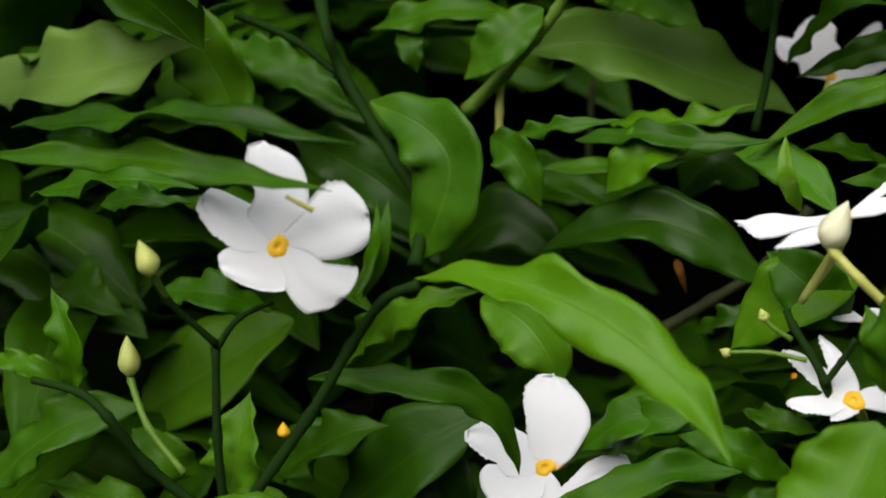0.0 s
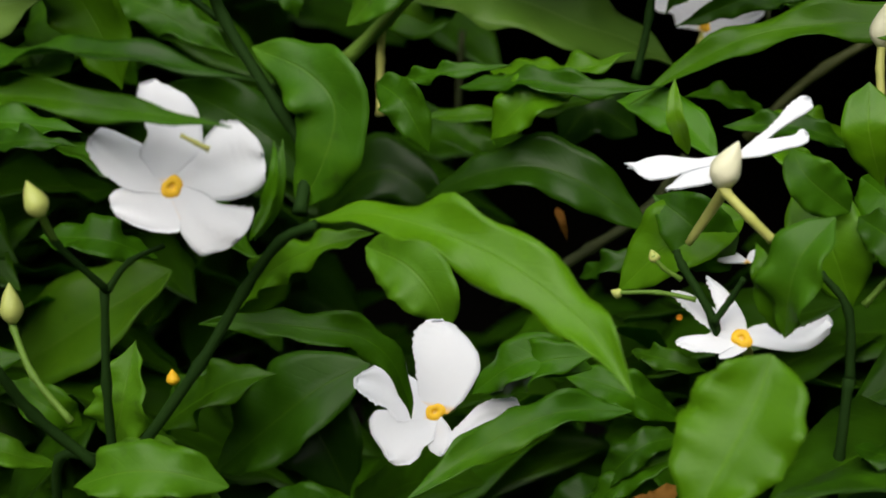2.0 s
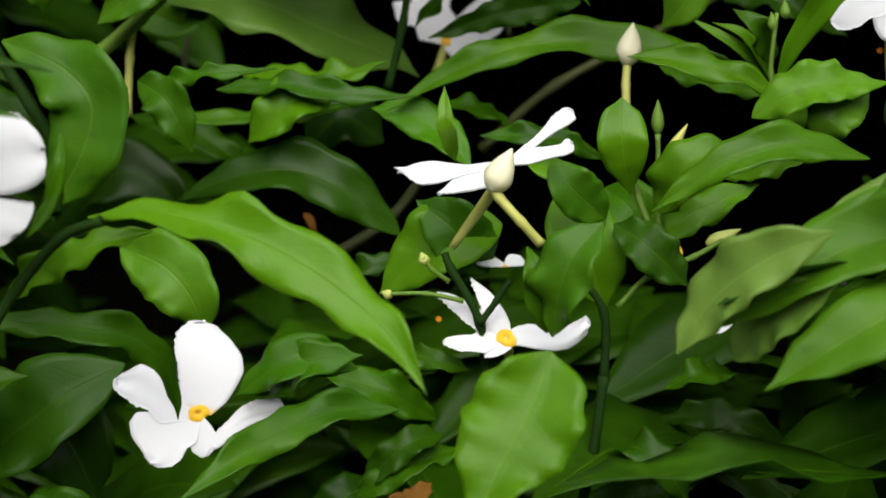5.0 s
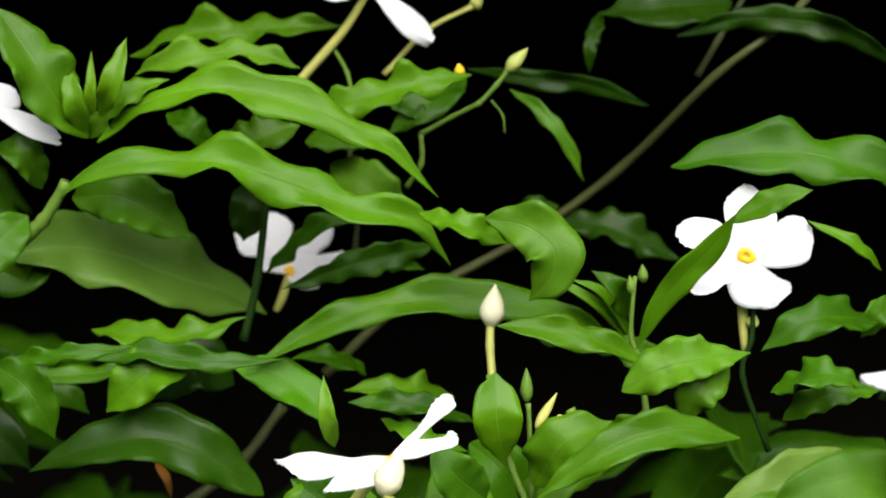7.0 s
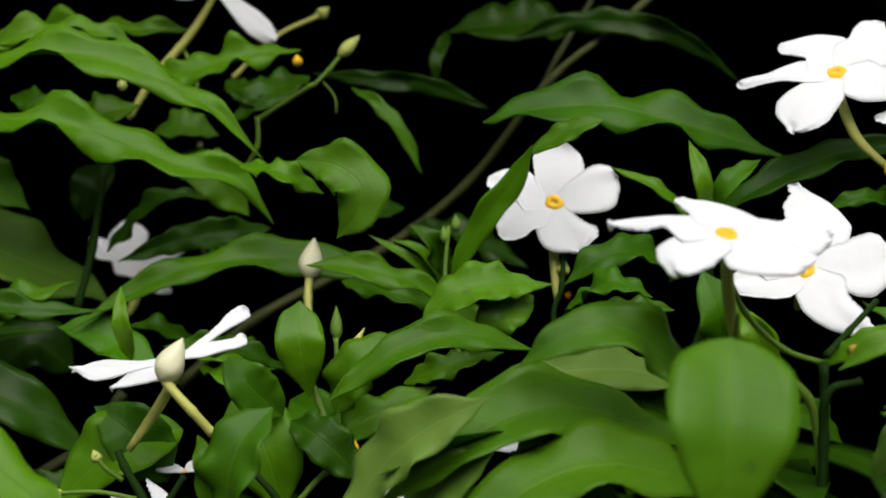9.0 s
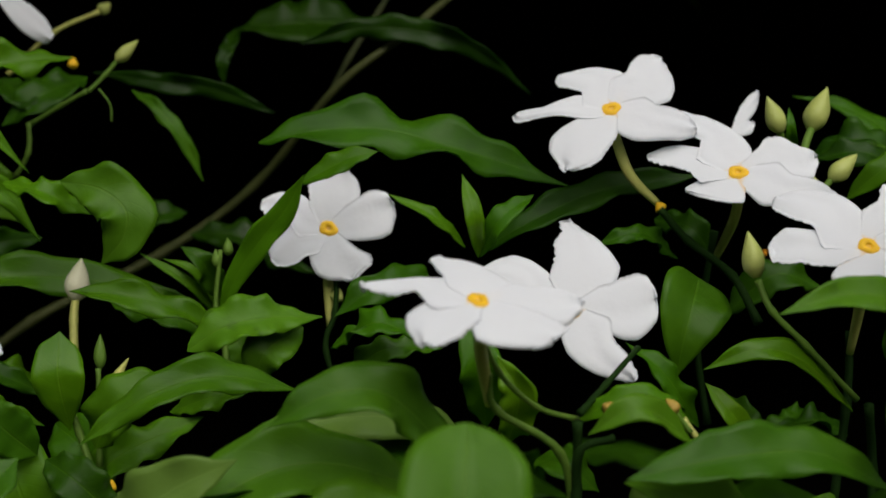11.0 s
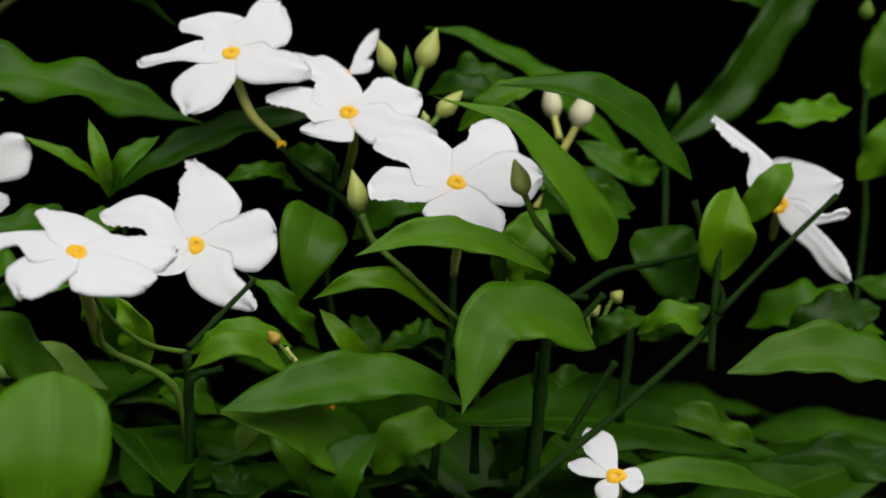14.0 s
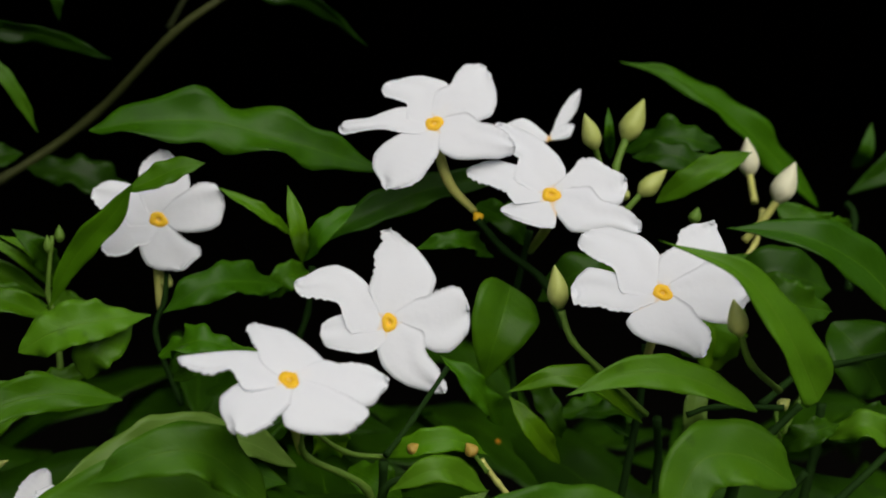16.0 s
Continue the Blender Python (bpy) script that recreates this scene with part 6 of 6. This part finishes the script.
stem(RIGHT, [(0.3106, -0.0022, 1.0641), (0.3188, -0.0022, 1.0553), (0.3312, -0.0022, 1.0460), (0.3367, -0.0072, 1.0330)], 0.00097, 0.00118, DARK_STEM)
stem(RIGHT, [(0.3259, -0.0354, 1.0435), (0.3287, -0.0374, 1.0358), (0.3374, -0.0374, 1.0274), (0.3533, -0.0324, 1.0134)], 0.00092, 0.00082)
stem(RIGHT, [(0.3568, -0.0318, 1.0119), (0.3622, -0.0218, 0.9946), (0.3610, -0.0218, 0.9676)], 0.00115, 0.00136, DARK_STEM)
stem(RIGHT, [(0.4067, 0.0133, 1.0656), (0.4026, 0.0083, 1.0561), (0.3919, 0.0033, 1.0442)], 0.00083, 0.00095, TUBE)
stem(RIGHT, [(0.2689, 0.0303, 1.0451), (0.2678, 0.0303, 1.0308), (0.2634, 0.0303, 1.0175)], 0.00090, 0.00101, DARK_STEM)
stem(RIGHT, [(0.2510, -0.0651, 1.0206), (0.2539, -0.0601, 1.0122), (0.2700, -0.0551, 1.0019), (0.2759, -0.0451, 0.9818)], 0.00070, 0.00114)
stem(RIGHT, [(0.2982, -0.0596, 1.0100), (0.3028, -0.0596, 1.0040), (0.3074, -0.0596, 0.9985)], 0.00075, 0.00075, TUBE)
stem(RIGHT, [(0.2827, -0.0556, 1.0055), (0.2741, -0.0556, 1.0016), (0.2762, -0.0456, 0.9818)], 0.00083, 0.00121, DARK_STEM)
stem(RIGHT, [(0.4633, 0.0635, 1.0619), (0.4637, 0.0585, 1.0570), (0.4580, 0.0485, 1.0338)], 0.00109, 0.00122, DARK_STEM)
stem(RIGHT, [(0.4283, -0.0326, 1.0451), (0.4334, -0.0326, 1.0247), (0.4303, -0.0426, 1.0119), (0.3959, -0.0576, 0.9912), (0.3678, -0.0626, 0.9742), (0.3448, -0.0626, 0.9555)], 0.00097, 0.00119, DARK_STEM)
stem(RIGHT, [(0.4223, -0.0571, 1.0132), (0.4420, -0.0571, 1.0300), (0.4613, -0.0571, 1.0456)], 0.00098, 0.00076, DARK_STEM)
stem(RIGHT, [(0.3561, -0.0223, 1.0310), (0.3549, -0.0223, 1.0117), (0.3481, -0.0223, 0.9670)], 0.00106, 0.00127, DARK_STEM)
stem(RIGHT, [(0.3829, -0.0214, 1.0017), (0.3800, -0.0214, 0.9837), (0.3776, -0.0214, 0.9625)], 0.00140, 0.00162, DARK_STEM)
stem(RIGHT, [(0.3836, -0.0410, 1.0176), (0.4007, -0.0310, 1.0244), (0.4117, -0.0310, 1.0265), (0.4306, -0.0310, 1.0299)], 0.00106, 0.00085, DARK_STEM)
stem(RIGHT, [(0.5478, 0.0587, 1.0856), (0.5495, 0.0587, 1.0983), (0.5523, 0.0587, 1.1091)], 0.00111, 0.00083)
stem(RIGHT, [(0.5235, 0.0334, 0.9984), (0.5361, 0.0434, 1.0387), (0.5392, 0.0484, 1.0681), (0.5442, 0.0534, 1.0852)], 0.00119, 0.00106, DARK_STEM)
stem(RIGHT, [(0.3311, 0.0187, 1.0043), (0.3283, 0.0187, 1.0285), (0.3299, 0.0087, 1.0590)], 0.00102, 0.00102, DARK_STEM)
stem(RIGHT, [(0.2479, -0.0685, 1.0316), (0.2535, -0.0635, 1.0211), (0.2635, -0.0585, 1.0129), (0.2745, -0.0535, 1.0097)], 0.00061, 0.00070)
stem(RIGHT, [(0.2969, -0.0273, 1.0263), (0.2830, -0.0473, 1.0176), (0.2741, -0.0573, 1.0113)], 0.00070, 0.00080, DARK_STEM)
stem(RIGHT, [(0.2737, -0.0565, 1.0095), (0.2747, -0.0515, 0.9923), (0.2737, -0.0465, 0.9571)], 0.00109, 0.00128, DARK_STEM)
bud(RIGHT, (0.3434, -0.0073, 1.0850), (0.3395, -0.0073, 1.0950), 0.0055, [(0.3470, -0.0033, 1.0788), (0.3507, -0.0033, 1.0706)], mat=GREEN_BUD)
bud(RIGHT, (0.3550, 0.0001, 1.0870), (0.3602, 0.0001, 1.0993), 0.0069, [(0.3512, -0.0039, 1.0799), (0.3505, -0.0039, 1.0716)], mat=GREEN_BUD)
bud(RIGHT, (0.3569, -0.0087, 1.0721), (0.3649, -0.0087, 1.0796), 0.0056, [(0.3531, -0.0087, 1.0676)], mat=GREEN_BUD)
bud(RIGHT, (0.3256, -0.0351, 1.0441), (0.3234, -0.0351, 1.0559), 0.0058, mat=GREEN_BUD)
bud(RIGHT, (0.4111, 0.0332, 1.0739), (0.4091, 0.0332, 1.0864), 0.0067, [(0.4086, 0.0232, 1.0668)])
bud(RIGHT, (0.4061, 0.0030, 1.0691), (0.4114, 0.0030, 1.0814), 0.0076, [(0.4028, 0.0050, 1.0630), (0.3987, 0.0080, 1.0566)])
bud(RIGHT, (0.3531, -0.0889, 1.0473), (0.3506, -0.0889, 1.0563), 0.0052, [(0.3578, -0.0859, 1.0397), (0.3709, -0.0759, 1.0304)], mat=GREEN_BUD)
bud(RIGHT, (0.3119, -0.0015, 1.0634), (0.3099, -0.0015, 1.0659), 0.0034, mat=THROAT, label="withered orange bud")
bud(RIGHT, (0.5482, 0.0595, 1.1118), (0.5501, 0.0595, 1.1201), 0.0055, mat=GREEN_STEM, label="small green bud")
bud(RIGHT, (0.2963, -0.0604, 1.0115), (0.2939, -0.0604, 1.0148), 0.0037, [(0.2997, -0.0604, 1.0070)], mat=OCHRE, label="withered ochre bud")
bud(RIGHT, (0.2801, -0.0563, 1.0115), (0.2829, -0.0563, 1.0138), 0.0034, mat=OCHRE, label="withered ochre bud")
bud(RIGHT, (0.4034, -0.0273, 1.0162), (0.4070, -0.0273, 1.0190), 0.0041, [(0.4021, -0.0273, 1.0144), (0.3982, -0.0273, 1.0053)], mat=GREEN_BUD)
bud(RIGHT, (0.3970, -0.0251, 1.0123), (0.4006, -0.0251, 1.0149), 0.0038, [(0.3965, -0.0251, 1.0107), (0.3983, -0.0251, 1.0033)], mat=GREEN_BUD)
bud(RIGHT, (0.3550, -0.0036, 1.0700), (0.3540, -0.0036, 1.0741), 0.0028, mat=GREEN_BUD)
bud(RIGHT, (0.3759, -0.0041, 1.0634), (0.3776, -0.0041, 1.0682), 0.0038, mat=GREEN_STEM, label="small green bud")
leaf(RIGHT, [(0.2768, -0.0140, 0.9625), (0.2709, -0.0260, 0.9744), (0.2670, -0.0240, 0.9801)], 0.0089, (0.21, -0.89, -0.41), "leaf")
leaf(RIGHT, [(0.3677, 0.0124, 0.9925), (0.3573, 0.0004, 1.0024), (0.3490, 0.0024, 1.0058)], 0.0088, (0.67, -0.61, 0.42), "leaf")


# ---- shaded inner foliage and main stems ----
def inner_foliage(name, shrub, count, lo, hi, seed, top, label):
    """Shaded leaves deep in a shrub, too many to count."""
    rnd = random.Random(seed)
    verts, faces, uvs, which = [], [], [], []
    for _ in range(count):
        x, y = rnd.uniform(lo[0], hi[0]), rnd.uniform(lo[1], hi[1])
        z = rnd.uniform(lo[2], min(hi[2], top(x, y)))
        a, drop = rnd.uniform(0, 6.283), rnd.uniform(-0.6, 0.12)
        length = rnd.uniform(0.065, 0.115)
        d = Vector((math.cos(a), math.sin(a), drop)).normalized()
        b = Vector((x, y, z))
        t = b + d * length
        m = b.lerp(t, 0.5) + Vector((0, 0, rnd.uniform(0.002, 0.014)))
        v, f, u, w = blade_mesh((b, m, t), length * rnd.uniform(0.27, 0.38), (rnd.uniform(-0.4, 0.4), -0.35 + rnd.uniform(-0.4, 0.4), 1), 0.7, 0.3, rnd.random(), 10, 4)
        k = len(verts)
        verts += v
        faces += [tuple(i + k for i in q) for q in f]
        uvs += u
        which += w
    ob = part(name, verts, faces, [LEAF_TOP, LEAF_UNDER], shrub, shrub.location, label, uvs, which)
    return tagged(ob, kind="stuff")


inner_foliage("inner_foliage", LEFT, 250, (-0.24, 0.09, 0.78), (0.10, 0.34, 1.10), 3, lambda x, y: 1.10 if x < -0.06 else 0.93, "shaded green leaves inside the shrub")
inner_foliage("inner_foliage", MIDDLE, 200, (0.04, 0.02, 0.74), (0.28, 0.26, 1.02), 5, lambda x, y: 0.965, "shaded green leaves inside the shrub")
inner_foliage("inner_foliage", RIGHT, 400, (0.20, -0.07, 0.76), (0.56, 0.20, 1.03), 7, lambda x, y: 0.985 if x < 0.38 else 0.96, "shaded green leaves inside the shrub")
inner_foliage("inner_foliage", LEFT, 170, (-0.28, 0.00, 0.84), (-0.08, 0.16, 1.10), 37, lambda x, y: 1.10, "shaded green leaves inside the shrub")
# leaves above the view, added to cast shade on the foliage farther back
inner_foliage("upper_foliage", LEFT, 260, (-0.30, 0.03, 1.22), (0.08, 0.22, 1.46), 23, lambda x, y: 1.46, "unseen leaves added high up to shade the background")
inner_foliage("upper_foliage", MIDDLE, 280, (0.06, 0.04, 1.22), (0.36, 0.24, 1.46), 29, lambda x, y: 1.46, "unseen leaves added high up to shade the background")
inner_foliage("upper_foliage", RIGHT, 240, (0.34, 0.04, 1.22), (0.62, 0.24, 1.46), 31, lambda x, y: 1.46, "unseen leaves added high up to shade the background")
for shrub, seed in ((LEFT, 11), (MIDDLE, 13), (RIGHT, 17)):
    x, y = shrub.location.x, shrub.location.y
    inner_foliage("lower_foliage", shrub, 240, (x - 0.16, y - 0.10, 0.38), (x + 0.14, y + 0.22, 0.86), seed, lambda x, y: 0.86, "dense shaded leaves low on the shrub")
for shrub, dx, top in ((LEFT, -0.04, 0.86), (LEFT, 0.03, 0.85), (MIDDLE, 0.0, 0.88), (MIDDLE, -0.05, 0.88), (RIGHT, 0.02, 0.88), (RIGHT, -0.05, 0.88)):
    x, y = shrub.location.x, shrub.location.y
    stem(shrub, [(x, y, -0.02), (x + dx * 0.5, y + 0.01, 0.4), (x + dx, y, 0.7), (x + dx * 1.4, y + 0.01, top)], 0.008, 0.0025, WOODY, "trunk", "brown woody main stem")
